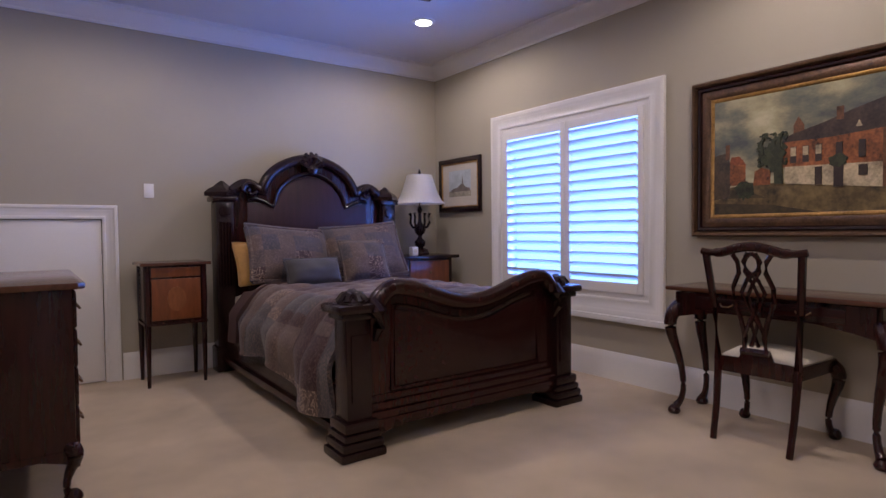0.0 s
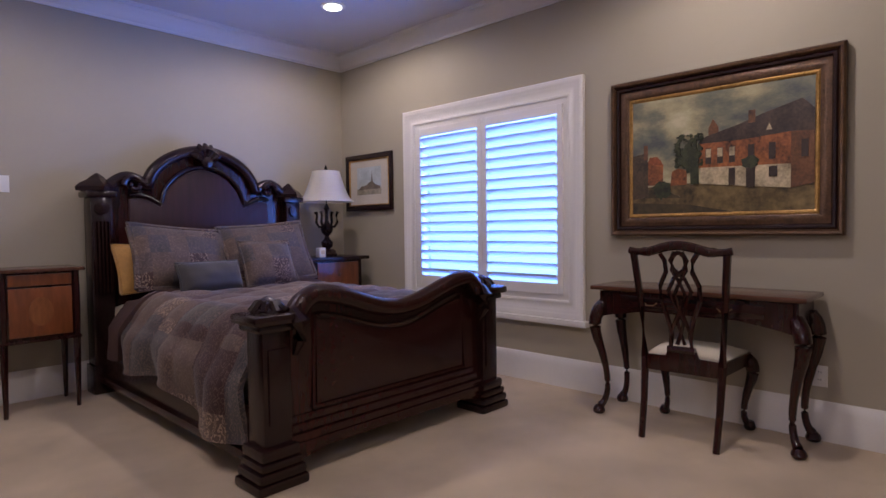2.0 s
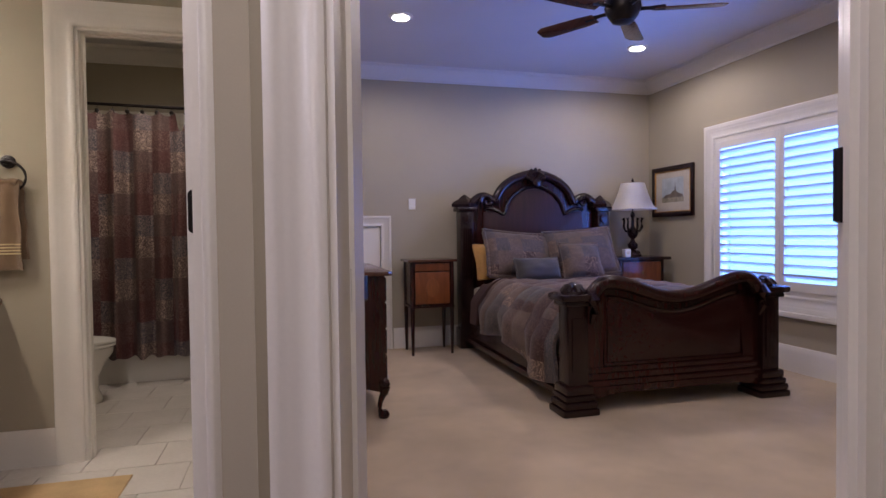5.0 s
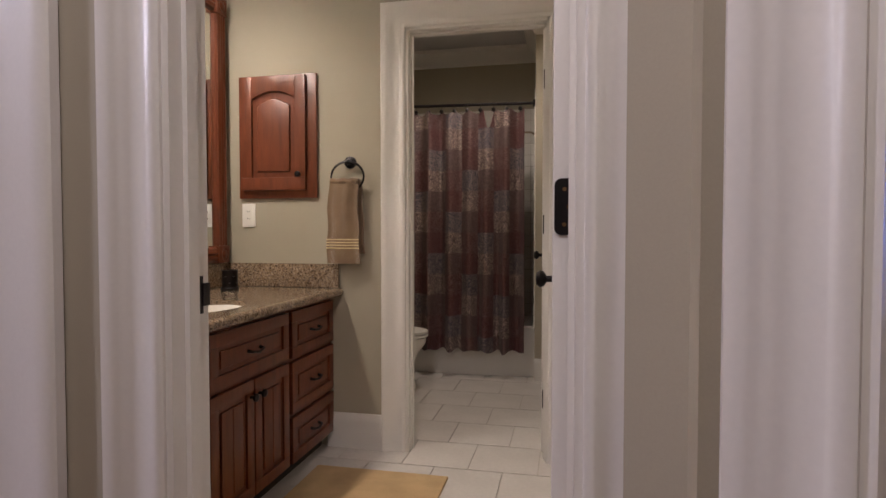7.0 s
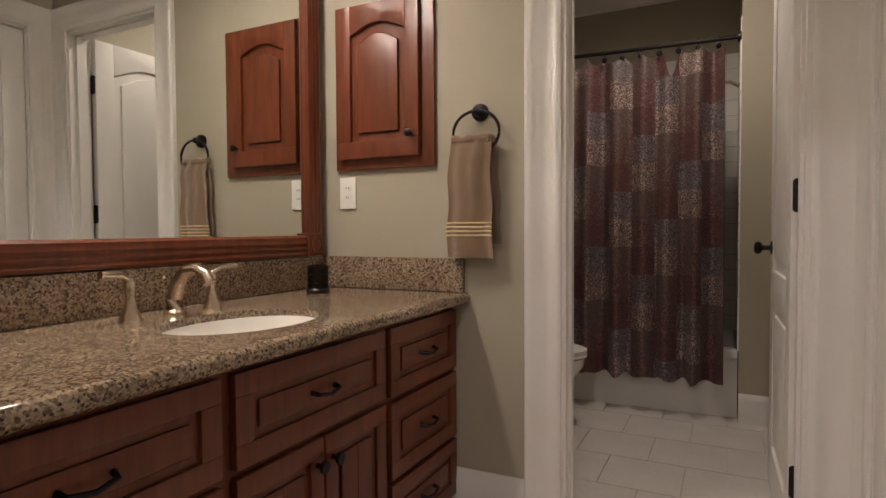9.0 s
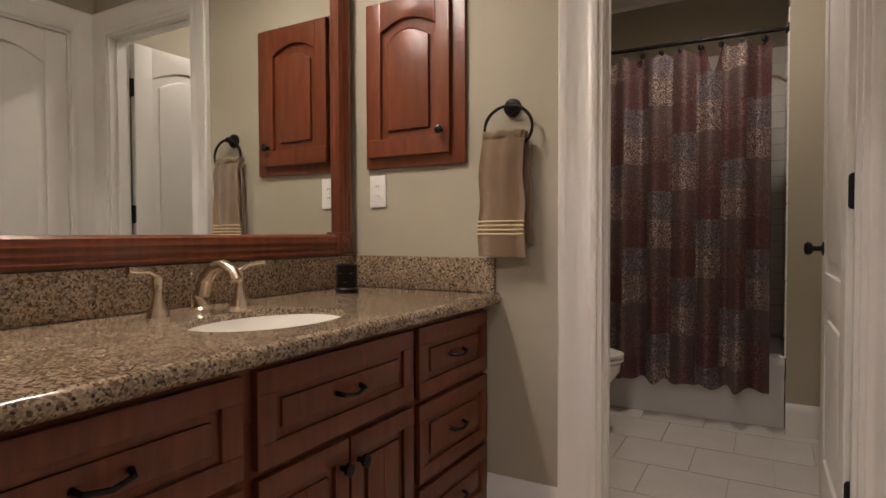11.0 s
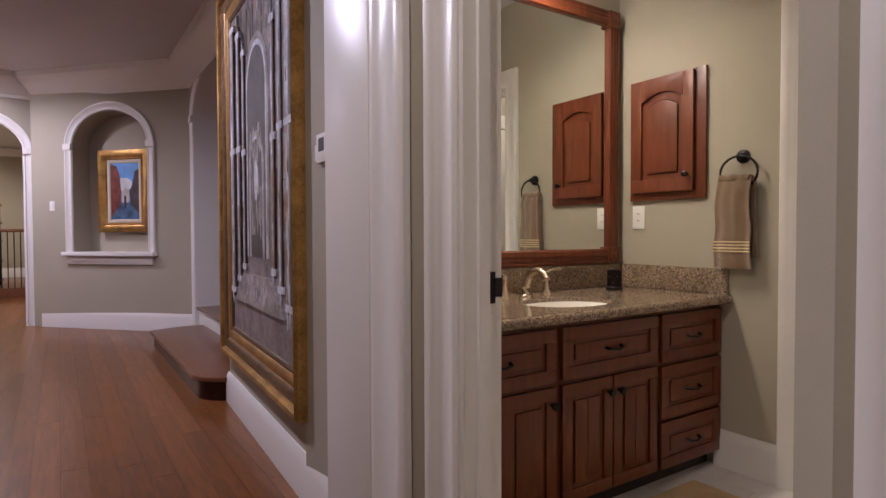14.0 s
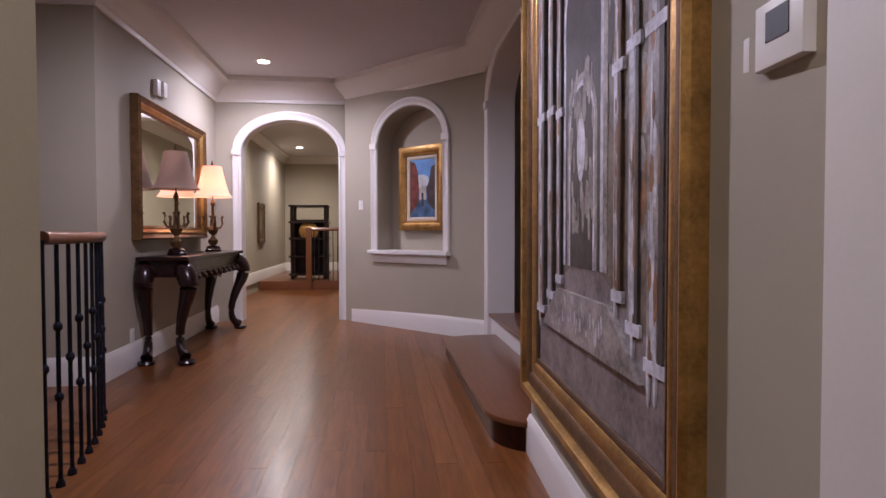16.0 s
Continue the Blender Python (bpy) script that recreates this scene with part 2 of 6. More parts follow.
PATCH = patchwork("comforter_weave", (0.21, 0.21, 0.3), [(0.115, 0.07, 0.055), (0.07, 0.058, 0.06), (0.12, 0.075, 0.056), (0.05, 0.014, 0.014), (0.145, 0.095, 0.075)], (0.44, 0.31, 0.23))
PILLOW = patchwork("pillow_weave", (0.14, 0.5, 0.15), [(0.075, 0.05, 0.05), (0.105, 0.066, 0.052), (0.05, 0.02, 0.02), (0.06, 0.048, 0.054), (0.09, 0.06, 0.05)], (0.3, 0.21, 0.16))
CURTAIN = curtain_weave("curtain_weave")
GLASS = mirror_mat("mirror_silver")
LIT = glow("downlight_lens", (1.0, 0.97, 0.93), 14)
LITSHADE = glow("lit_shade", (0.85, 0.47, 0.34), 0.55)
DAY = glow("daylight", (0.42, 0.78, 1.0), 1.35)
# near-black colour stands for the shade in the gaps between planks
GAPSHADE = surface("shadow_gap", (0.02, 0.018, 0.016), 0.8)

# ---- building blocks ----


def box(bm, x0, x1, y0, y1, z0, z1, bev=0.0):
    vs = bmesh.ops.create_cube(bm, size=1)["verts"]
    for v in vs:
        v.co = Vector(((x0 + x1) / 2 + v.co.x * (x1 - x0), (y0 + y1) / 2 + v.co.y * (y1 - y0), (z0 + z1) / 2 + v.co.z * (z1 - z0)))
    if bev:
        es = list({e for v in vs for e in v.link_edges})
        bmesh.ops.bevel(bm, geom=es, offset=bev, segments=2, profile=0.6, affect="EDGES")
    return bm


def cube(x0, x1, y0, y1, z0, z1, bev=0.0):
    return box(bmesh.new(), x0, x1, y0, y1, z0, z1, bev)


def lathe(bm, profile, at=(0, 0, 0), seg=20, axis="z", sx=1.0, sy=1.0):
    rings = []
    for r, h in profile:
        ring = []
        for i in range(seg):
            a = 2 * math.pi * i / seg
            p = (r * math.cos(a) * sx, r * math.sin(a) * sy, h)
            if axis == "x":
                p = (p[2], p[0], p[1])
            elif axis == "y":
                p = (p[0], p[2], p[1])
            ring.append(bm.verts.new(Vector(p) + Vector(at)))
        rings.append(ring)
    for a, b in zip(rings, rings[1:]):
        for i in range(seg):
            bm.faces.new((a[i], a[(i + 1) % seg], b[(i + 1) % seg], b[i]))
    bm.faces.new(rings[0][::-1])
    bm.faces.new(rings[-1])
    bmesh.ops.recalc_face_normals(bm, faces=bm.faces)
    return bm


def tube(bm, pts, radii, seg=8, flat=1.0):
    """A rod along pts; radii one number or one per point."""
    pts = [Vector(p) for p in pts]
    if not hasattr(radii, "__len__"):
        radii = [radii] * len(pts)
    up = Vector((0, 0, 1))
    rings = []
    for i, p in enumerate(pts):
        d = (pts[min(i + 1, len(pts) - 1)] - pts[max(i - 1, 0)]).normalized()
        s = d.cross(up)
        s = s.normalized() if s.length > 0.05 else Vector((1, 0, 0))
        w = s.cross(d)
        rings.append([bm.verts.new(p + radii[i] * (math.cos(2 * math.pi * k / seg) * s * flat + math.sin(2 * math.pi * k / seg) * w)) for k in range(seg)])
    for a, b in zip(rings, rings[1:]):
        for k in range(seg):
            bm.faces.new((a[k], a[(k + 1) % seg], b[(k + 1) % seg], b[k]))
    bm.faces.new(rings[0][::-1])
    bm.faces.new(rings[-1])
    bmesh.ops.recalc_face_normals(bm, faces=bm.faces)
    return bm


def prism(bm, poly, d0, d1, to3, bev=0.0):
    """A flat outline poly of (u, v) pushed from depth d0 to d1; to3(u, v, d) gives its place."""
    a = [bm.verts.new(to3(u, v, d0)) for u, v in poly]
    b = [bm.verts.new(to3(u, v, d1)) for u, v in poly]
    n = len(poly)
    fs = [bm.faces.new(a[::-1]), bm.faces.new(b)]
    fs += [bm.faces.new((a[i], a[(i + 1) % n], b[(i + 1) % n], b[i])) for i in range(n)]
    bmesh.ops.recalc_face_normals(bm, faces=fs)
    if bev:
        es = [e for e in fs[1].edges] + [e for e in fs[0].edges]
        bmesh.ops.bevel(bm, geom=es, offset=bev, segments=2, profile=0.6, affect="EDGES")
    return bm


def sweep(bm, path, profile, to3, closed=False):
    """profile of (offset to the left of the path, height) carried along a path of (u, v) with mitred corners."""
    n = len(path)
    P = [Vector(p) for p in path]
    rings = []
    for i in range(n):
        a = (P[i] - P[i - 1]).normalized() if (i or closed) else (P[1] - P[0]).normalized()
        b = (P[(i + 1) % n] - P[i]).normalized() if (i < n - 1 or closed) else a
        na, nb = Vector((-a.y, a.x)), Vector((-b.y, b.x))
        m = (na + nb) / max(0.2, 1 + na.dot(nb))
        rings.append([bm.verts.new(to3(P[i].x + m.x * o, P[i].y + m.y * o, h)) for o, h in profile])
    k = len(profile)
    for i in range(n if closed else n - 1):
        a, b = rings[i], rings[(i + 1) % n]
        for j in range(k):
            bm.faces.new((a[j], a[(j + 1) % k], b[(j + 1) % k], b[j]))
    if not closed:
        bm.faces.new(rings[0][::-1])
        bm.faces.new(rings[-1])
    bmesh.ops.recalc_face_normals(bm, faces=bm.faces)
    return bm


def finish(name, bm, material):
    me = bpy.data.meshes.new(name)
    bm.to_mesh(me)
    bm.free()
    me.materials.append(material)
    me.polygons.foreach_set("use_smooth", [True] * len(me.polygons))
    me.set_sharp_from_angle(angle=radians(38))
    return new(name, me)


def part(name, bm, material, parent, label=""):
    ob = finish(name, bm, material)
    ob.parent = parent
    if parent.type == "EMPTY":
        ob.matrix_parent_inverse = parent.matrix_basis.inverted()
    return tagged(ob, label)


def thing(name, label, category, at=(0, 0, 0), group=""):
    ob = new(name)
    ob.empty_display_size = 0.1
    ob.matrix_basis = pose(*at)
    return tagged(ob, label, category, group)


def setting(name, bm, material, label, category="wall"):
    return tagged(finish(name, bm, material), label, category, kind="structure")


def single(name, bm, material, label, category, group=""):
    return tagged(finish(name, bm, material), label, category, group)


def plan(u, v, h):
    return Vector((u, v, h))


def wall_frame(p0, p1):
    """Places on a wall that runs from p0 to p1: along it, up, and out of its left side."""
    a, b = Vector(p0), Vector(p1)
    d = (b - a).normalized()
    nrm = Vector((-d.y, d.x))
    return lambda u, v, h: Vector((a.x + d.x * u + nrm.x * h, a.y + d.y * u + nrm.y * h, v))


def wall(name, p0, p1, height, label, openings=(), thick=0.12, material=None, base=0.0):
    """A wall whose room side is left of p0 -> p1; openings of (from, to, bottom, top)."""
    f = wall_frame(p0, p1)
    length = (Vector(p1) - Vector(p0)).length
    bm = bmesh.new()

    def slab(a, b, z0, z1):
        if b - a > 0.003 and z1 - z0 > 0.003:
            prism(bm, [(a, z0), (b, z0), (b, z1), (a, z1)], -thick, 0, f)
    at = 0.0
    for a, b, z0, z1 in sorted(openings):
        slab(at, a, base, height)
        slab(a, b, base, z0)
        slab(a, b, z1, height)
        at = b
    slab(at, length, base, height)
    return setting(name, bm, material or PAINT, label)


CASING = [(0, 0), (0, 0.012), (0.01, 0.018), (0.025, 0.018), (0.032, 0.013), (0.075, 0.014), (0.085, 0.02), (0.1, 0.022), (0.112, 0.03), (0.135, 0.03), (0.14, 0.024), (0.14, 0)]
CROWN = [(0, 0), (0.012, 0), (0.016, 0.02), (0.03, 0.03), (0.05, 0.06), (0.085, 0.09), (0.105, 0.112), (0.118, 0.118), (0.12, 0.15), (0, 0.15)]
BASE = [(0, 0), (0.02, 0), (0.02, 0.14), (0.016, 0.155), (0.013, 0.165), (0.006, 0.182), (0, 0.182)]


def casing(name, f, a, b, z0, z1, full=False, wide=1.0, material=None):
    """Moulded casing round the opening a..b, z0..z1 of the wall frame f."""
    prof = [(-o * wide, h) for o, h in CASING]
    path = [(a, z0), (a, z1), (b, z1), (b, z0)]
    bm = bmesh.new()
    if full:
        sweep(bm, path, [(-o, h) for o, h in prof], f, True)
    else:
        sweep(bm, path, [(-o, h) for o, h in prof], f)
    return setting(name, bm, material or TRIM, "white painted moulded casing round an opening", "casing")


def jamb(name, f, a, b, z1, thick=0.12):
    bm = bmesh.new()
    for u0, u1, v0, v1 in ((a - 0.004, a + 0.016, 0, z1), (b - 0.016, b + 0.004, 0, z1), (a, b, z1 - 0.016, z1 + 0.004)):
        prism(bm, [(u0, v0), (u1, v0), (u1, v1), (u0, v1)], -thick - 0.003, 0.003, f)
    for u0, u1, v0, v1 in ((a + 0.016, a + 0.028, 0, z1 - 0.016), (b - 0.028, b - 0.016, 0, z1 - 0.016), (a, b, z1 - 0.028, z1 - 0.016)):
        prism(bm, [(u0, v0), (u1, v0), (u1, v1), (u0, v1)], -0.075, -0.04, f)
    return setting(name, bm, TRIM, "white painted door jamb with stop", "jamb")


def run(name, path, z, profile, label, category, material=None, scale=1.0):
    return setting(name, sweep(bmesh.new(), path, [(o * scale, z + h * scale) for o, h in profile], plan), material or TRIM, label, category)

# ---- structure ----
D = Vector((0.792, -0.610))
N = Vector((0.610, 0.792))
DW0 = Vector((-0.272, 0.313)) - D * 0.29
DW1 = DW0 + D * 2.32
OUT0, OUT1 = DW0 - N * 0.088, DW1 - N * 0.088
H = 3.05

setting("floor_bedroom", cube(-0.6, 4.0, -1.1, 5.4, -0.12, 0.0), CARPET, "beige cut pile carpet with faint tracks", "carpet")
setting("floor_vestibule", cube(-2.45, 1.5, -2.2, 0.665, -0.12, -0.006), TREAD, "brown oak floor", "floor")
# the sheet's black shows between planks as joint shade
setting("floor_hall_base", cube(-19, -2.45, -4.2, 3.4, -0.12, -0.012), GAPSHADE, "near-black sheet under the oak planks, shade in their joints", "floor")
setting("floor_bathroom", cube(-2.8, -0.5, 0.665, 5.4, -0.12, -0.008), GROUT, "beige grout bed under floor tiles", "floor")
setting("ceiling", cube(-2.4, 4.0, -2.2, 5.45, H, H + 0.08), CEIL, "flat pale painted ceiling", "ceiling")
setting("ceiling_hall", cube(-19, -2.4, -4.2, 3.4, 3.45, 3.53), CEIL, "flat pale painted hall ceiling", "ceiling")
setting("ceiling_bath_side", cube(-2.9, -2.4, 0.66, 5.45, H, H + 0.08), CEIL, "flat pale painted ceiling", "ceiling")

WIN = (2.49, 4.14, 0.66, 2.18)
wall("wall_east", (3.84, -0.9), (3.84, 5.28), H, "unseen taupe closing wall with a shuttered window", [(WIN[0] + 0.9, WIN[1] + 0.9, WIN[2], WIN[3])], 0.16)
wall("wall_north", (3.84, 5.28), (-0.32, 5.28), H, "unseen taupe closing wall behind the bed", [(3.31, 4.09, 0, 1.33)])
wall("wall_closet_back", (0.7, 5.8), (-0.4, 5.8), 1.5, "painted back of a low closet")
wall("wall_west", (-0.32, 5.28), (-0.32, 0.45), H, "taupe painted bedroom wall", thick=0.13)
wall("wall_diagonal", DW0, DW1, H, "unseen taupe closing wall with the bedroom doorway", [(0.29, 1.17, 0, 2.42)], 0.088)
wall("wall_south", (1.3, -0.9), (3.84, -0.9), H, "taupe painted bedroom wall")
wall("wall_corner", (-0.475, 0.32), (-0.50, 0.60), H, "narrow unseen taupe closing wall between two doors", thick=0.06)
wall("wall_bath_door", (-0.49, 0.60), (-1.72, 0.60), H, "unseen taupe closing wall with the bathroom doorway", [(0.118, 0.97, 0, 2.42)])
# two unseen walls, added only to close off the vestibule
wall("wall_vestibule_south", (-2.3, -1.9), (1.4, -1.9), H, "unseen taupe closing wall")
wall("wall_vestibule_east", (1.3, -1.9), (1.3, -0.9), H, "unseen taupe closing wall")
bm = prism(bmesh.new(), [(-2.26, -1.9), (-2.26, -0.71), (-2.42, -0.545), (-2.52, -0.62), (-2.52, -1.9)], 0, 3.45, plan)
setting("wall_vestibule_west", bm, PAINT, "unseen taupe closing wall end beside the hall")
wall("wall_bath_west", (-2.66, 2.8), (-2.66, 0.66), H, "taupe painted bathroom wall behind the vanity")
wall("wall_bath_south", (-2.66, 0.72), (-1.72, 0.72), H, "taupe painted bathroom wall", thick=0.06)
wall("wall_bath_east", (-0.59, 0.72), (-0.59, 5.3), H, "taupe painted bathroom wall with a closed door", [(1.06, 1.82, 0, 2.4)], 0.1)
wall("wall_towel", (-0.59, 2.69), (-2.66, 2.69), H, "taupe painted bathroom wall with an inner doorway", [(0.142, 0.94, 0, 2.4)], 0.12)
wall("wall_toilet_west", (-2.34, 5.3), (-2.34, 2.81), H, "unseen taupe closing wall behind the toilet")
wall("wall_toilet_back", (-0.59, 5.25), (-2.4, 5.25), H, "unseen taupe closing wall above the tub")
setting("wall_tub_end", cube(-0.9, -0.59, 4.45, 5.25, 0, H), PAINT, "unseen taupe closing wall at the end of the tub")

fD = wall_frame(OUT1, OUT0)
casing("casing_bedroom_door", fD, 2.32 - 1.17, 2.32 - 0.29, 0, 2.42)
jamb("jamb_bedroom_door", fD, 2.32 - 1.17, 2.32 - 0.29, 2.42, 0.088)
fB = wall_frame((-0.49, 0.60), (-1.72, 0.60))
cb = casing("casing_bath_door", fB, 0.118, 0.97, 0, 2.42)
for v in cb.data.vertices:
    if v.co.x > -0.608:
        v.co.x = -0.608 + (v.co.x + 0.608) * 0.84
jamb("jamb_bath_door", fB, 0.118, 0.97, 2.42)
casing("casing_bath_door_inside", wall_frame((-2.66, 0.72), (-0.59, 0.72)), 1.2, 2.052, 0, 2.42)
fT = wall_frame((-0.59, 2.69), (-2.66, 2.69))
casing("casing_inner_door", fT, 0.142, 0.94, 0, 2.4)
jamb("jamb_inner_door", fT, 0.142, 0.94, 2.4)
fL = wall_frame((-0.59, 0.72), (-0.59, 5.3))
casing("casing_linen_door", fL, 1.06, 1.82, 0, 2.4)
jamb("jamb_linen_door", fL, 1.06, 1.82, 2.4, 0.1)
fN = wall_frame((3.84, 5.28), (-0.32, 5.28))
casing("casing_closet", fN, 3.31, 4.09, 0, 1.33, wide=0.8)
fE = wall_frame((3.84, -0.9), (3.84, 5.28))
casing("casing_window", fE, WIN[0] + 0.9, WIN[1] + 0.9, WIN[2], WIN[3], True)
fV = wall_frame((-2.26, -0.71), (-2.26, -1.9))
bm = sweep(bmesh.new(), [(0.02, 0), (0.02, 2.6)], [(-o, h) for o, h in CASING], fV)
setting("casing_side_door", bm, TRIM, "white painted moulded casing", "casing")
# the trimmed end of the hall wall
setting("hall_pilaster", cube(-2.32, -1.95, 0.577, 0.70, 0, H, 0.003), TRIM, "white painted flat trim board", "trim")
bm = sweep(bmesh.new(), [(-1.955, 0), (-1.955, H)], [(-o * 1.75, h + 0.005) for o, h in CASING], lambda u, v, h: Vector((u, 0.60 - h, v)))
setting("hall_pilaster_casing", bm, TRIM, "white painted ribbed casing", "casing")
setting("wall_pilaster_back", cube(-1.96, -1.722, 0.602, 0.70, 0, H), PAINT, "painted wall behind trim")

run("crown_bedroom", [(3.84, -0.9), (3.84, 5.28), (-0.32, 5.28), (-0.32, 0.42)], H - 0.15, CROWN, "white painted crown moulding", "crown moulding")
run("crown_bathroom", [(-0.59, 4.45), (-0.9, 4.45), (-0.9, 5.25), (-2.34, 5.25), (-2.34, 2.81)], H - 0.15, CROWN, "white painted crown moulding", "crown moulding")
run("baseboard_bedroom_east", [(3.84, -0.9), (3.84, 5.28), (0.655, 5.28)], 0, BASE, "tall white painted baseboard", "baseboard", scale=1.22)
run("baseboard_bedroom_west", [(-0.32, 5.28), (-0.32, 0.45)], 0, BASE, "tall white painted baseboard", "baseboard")
run("baseboard_towel_wall", [(-1.67, 2.69), (-2.0, 2.69)], 0, BASE, "tall white painted baseboard", "baseboard", scale=1.1)
run("baseboard_tub_end", [(-0.59, 4.45), (-0.9, 4.45)], 0, BASE, "tall white painted baseboard", "baseboard")


def arch_wall(name, p0, p1, height, a, b, base, spring, rise, label, thick=0.2, inner=None):
    f = wall_frame(p0, p1)
    length = (Vector(p1) - Vector(p0)).length
    bm = bmesh.new()
    for u0, u1, v0, v1 in ((0, a, 0, height), (b, length, 0, height), (a, b, 0, base)):
        if v1 > v0 and u1 > u0:
            prism(bm, [(u0, v0), (u1, v0), (u1, v1), (u0, v1)], -thick, 0, f)
    c, w, k = (a + b) / 2, (b - a) / 2, 20
    arc = [(c - w * math.cos(math.pi * i / k), spring + rise * math.sin(math.pi * i / k)) for i in range(k + 1)]
    for (u0, v0), (u1, v1) in zip(arc, arc[1:]):
        prism(bm, [(u0, v0), (u1, v1), (u1, height), (u0, height)], -thick, 0, f)
    setting(name, bm, PAINT, label)
    path = [(a, base)] + arc + [(b, base)]
    setting("casing_arch", sweep(bmesh.new(), path, [(o * 0.75, h) for o, h in CASING], f), TRIM, "white painted arched casing", "casing")
    bm = sweep(bmesh.new(), path, [(0, 0.003), (-0.012, 0.003), (-0.012, -thick), (0, -thick)], f)
    setting("jamb_arch", bm, inner or TRIM, "painted lining of the arch", "jamb")
    for u in (a - 0.055, b + 0.055):
        bm = prism(bmesh.new(), [(u - 0.062, spring - 0.05), (u + 0.062, spring - 0.05), (u + 0.062, spring + 0.03), (u - 0.062, spring + 0.03)], 0, 0.04, f, 0.006)
        setting("impost", bm, TRIM, "white painted impost block", "trim")
    return f


HW0, HW1 = (-2.3, 0.655), (-4.73, 0.785)
wall("wall_hall_painting", HW0, HW1, 3.45, "taupe painted hall wall with a large painting", thick=0.02)
wall("wall_hall_return", (-4.725, 0.79), (-4.725, 1.15), 3.45, "unseen taupe closing wall return", thick=0.1)
arch_wall("wall_hall_stair", (-4.68, 1.15), (-8.18, 1.15), 3.45, 0.3, 3.3, 0, 2.72, 0.55, "taupe painted hall wall with an arched stair opening", 0.3)
fK = arch_wall("wall_niche", (-8.18, 1.15), (-9.98, -0.57), 3.45, 0.64, 1.82, 1.03, 2.46, 0.46, "taupe painted angled wall with an arched niche", 0.28, PAINT)
setting("niche_back", prism(bmesh.new(), [(0.5, 0.95), (1.95, 0.95), (1.95, 3.0), (0.5, 3.0)], -0.34, -0.281, fK), PAINT, "painted back of the niche")
bm = prism(bmesh.new(), [(0.52, 0.985), (1.94, 0.985), (1.94, 1.035), (0.52, 1.035)], -0.28, 0.09, fK, 0.008)
setting("niche_sill", bm, TRIM, "white painted niche sill", "sill")
setting("niche_apron", prism(bmesh.new(), [(0.57, 0.87), (1.89, 0.87), (1.89, 0.985), (0.57, 0.985)], 0.002, 0.03, fK, 0.006), TRIM, "white painted moulding below the niche sill", "trim")
arch_wall("wall_arch", (-10.07, -0.5), (-10.07, -2.45), 3.45, 0.16, 1.56, 0, 2.43, 0.48, "unseen taupe closing wall with an arched opening", 0.25)
wall("wall_hall_mirror", (-10.07, -2.40), (-6.72, -2.40), 3.45, "taupe painted hall wall with a mirror")
wall("wall_stairwell_return", (-6.6, -2.40), (-6.6, -4.0), 3.45, "taupe painted stairwell wall")
wall("wall_stairwell", (-6.7, -4.0), (-2.3, -4.0), 3.45, "taupe painted stairwell wall")
# unseen thin wall added to close the hall's east end
wall("wall_hall_east", (-2.52, -4.0), (-2.52, -0.9), 3.45, "unseen taupe closing wall", thick=0.0051)
wall("wall_corridor_left", (-18.4, -2.78), (-10.2, -2.78), 3.45, "taupe painted corridor wall")
wall("wall_corridor_back", (-18.4, -0.1), (-18.4, -2.8), 3.45, "taupe painted corridor end wall")
wall("wall_corridor_right", (-10.2, -0.2), (-18.4, -0.2), 3.45, "taupe painted corridor wall")
wall("wall_upper_stair", (-4.0, 3.3), (-9.2, 3.3), 3.45, "pale painted wall beyond the stair")
wall("wall_upper_stair_left", (-9.0, 3.3), (-9.0, 1.25), 3.45, "pale painted wall beside the stair")
wall("wall_upper_stair_right", (-4.4, 1.2), (-4.4, 3.3), 3.45, "pale painted wall beside the stair")
run("crown_hall", [HW0, HW1, (-4.73, 1.15), (-8.18, 1.15), (-9.98, -0.5), (-10.07, -0.5), (-10.07, -2.40), (-6.6, -2.40), (-6.6, -4.0)], 3.13, CROWN, "large glossy white crown moulding", "crown moulding", scale=2.13)
run("crown_corridor", [(-10.3, -0.2), (-18.4, -0.2), (-18.4, -2.78), (-10.3, -2.78)], 3.25, CROWN, "white painted crown moulding", "crown moulding", scale=1.33)
run("baseboard_hall_painting", [(-2.33, 0.657), HW1, (-4.73, 0.9)], 0, BASE, "tall white painted baseboard", "baseboard", scale=1.25)
run("baseboard_niche", [(-8.12, 1.15), (-8.18, 1.15), (-10.02, -0.57)], 0, BASE, "tall white painted baseboard", "baseboard", scale=1.3)
run("baseboard_mirror_wall", [(-10.07, -2.40), (-6.6, -2.40), (-6.6, -4.0)], 0, BASE, "tall white painted baseboard", "baseboard", scale=1.3)
run("baseboard_corridor", [(-18.4, -0.2), (-18.4, -2.78), (-10.4, -2.78)], 0.2, BASE, "tall white painted baseboard", "baseboard", scale=1.3)
setting("floor_landing", cube(-18.4, -14.7, -2.78, -0.2, -0.01, 0.2, 0.01), TREAD, "raised oak landing", "floor")

# ---- window with shutters ----
win = thing("window_1", "bright window behind white louvred plantation shutters", "window", (3.84, 3.3, 0.6))
win["kind"] = "structure"
yc = (WIN[0] + WIN[1]) / 2
bm = bmesh.new()
sweep(bm, [(WIN[0], WIN[2]), (WIN[1], WIN[2]), (WIN[1], WIN[3]), (WIN[0], WIN[3])], [(0, 3.835), (0.04, 3.835), (0.04, 3.99), (0, 3.99)], lambda u, v, h: Vector((h, u, v)), True)
part("window_frame", bm, TRIM, win)
part("window_sill", cube(3.78, 3.87, WIN[0] - 0.17, WIN[1] + 0.17, 0.475, 0.52, 0.008), TRIM, win)
LOUVRE_N = 15
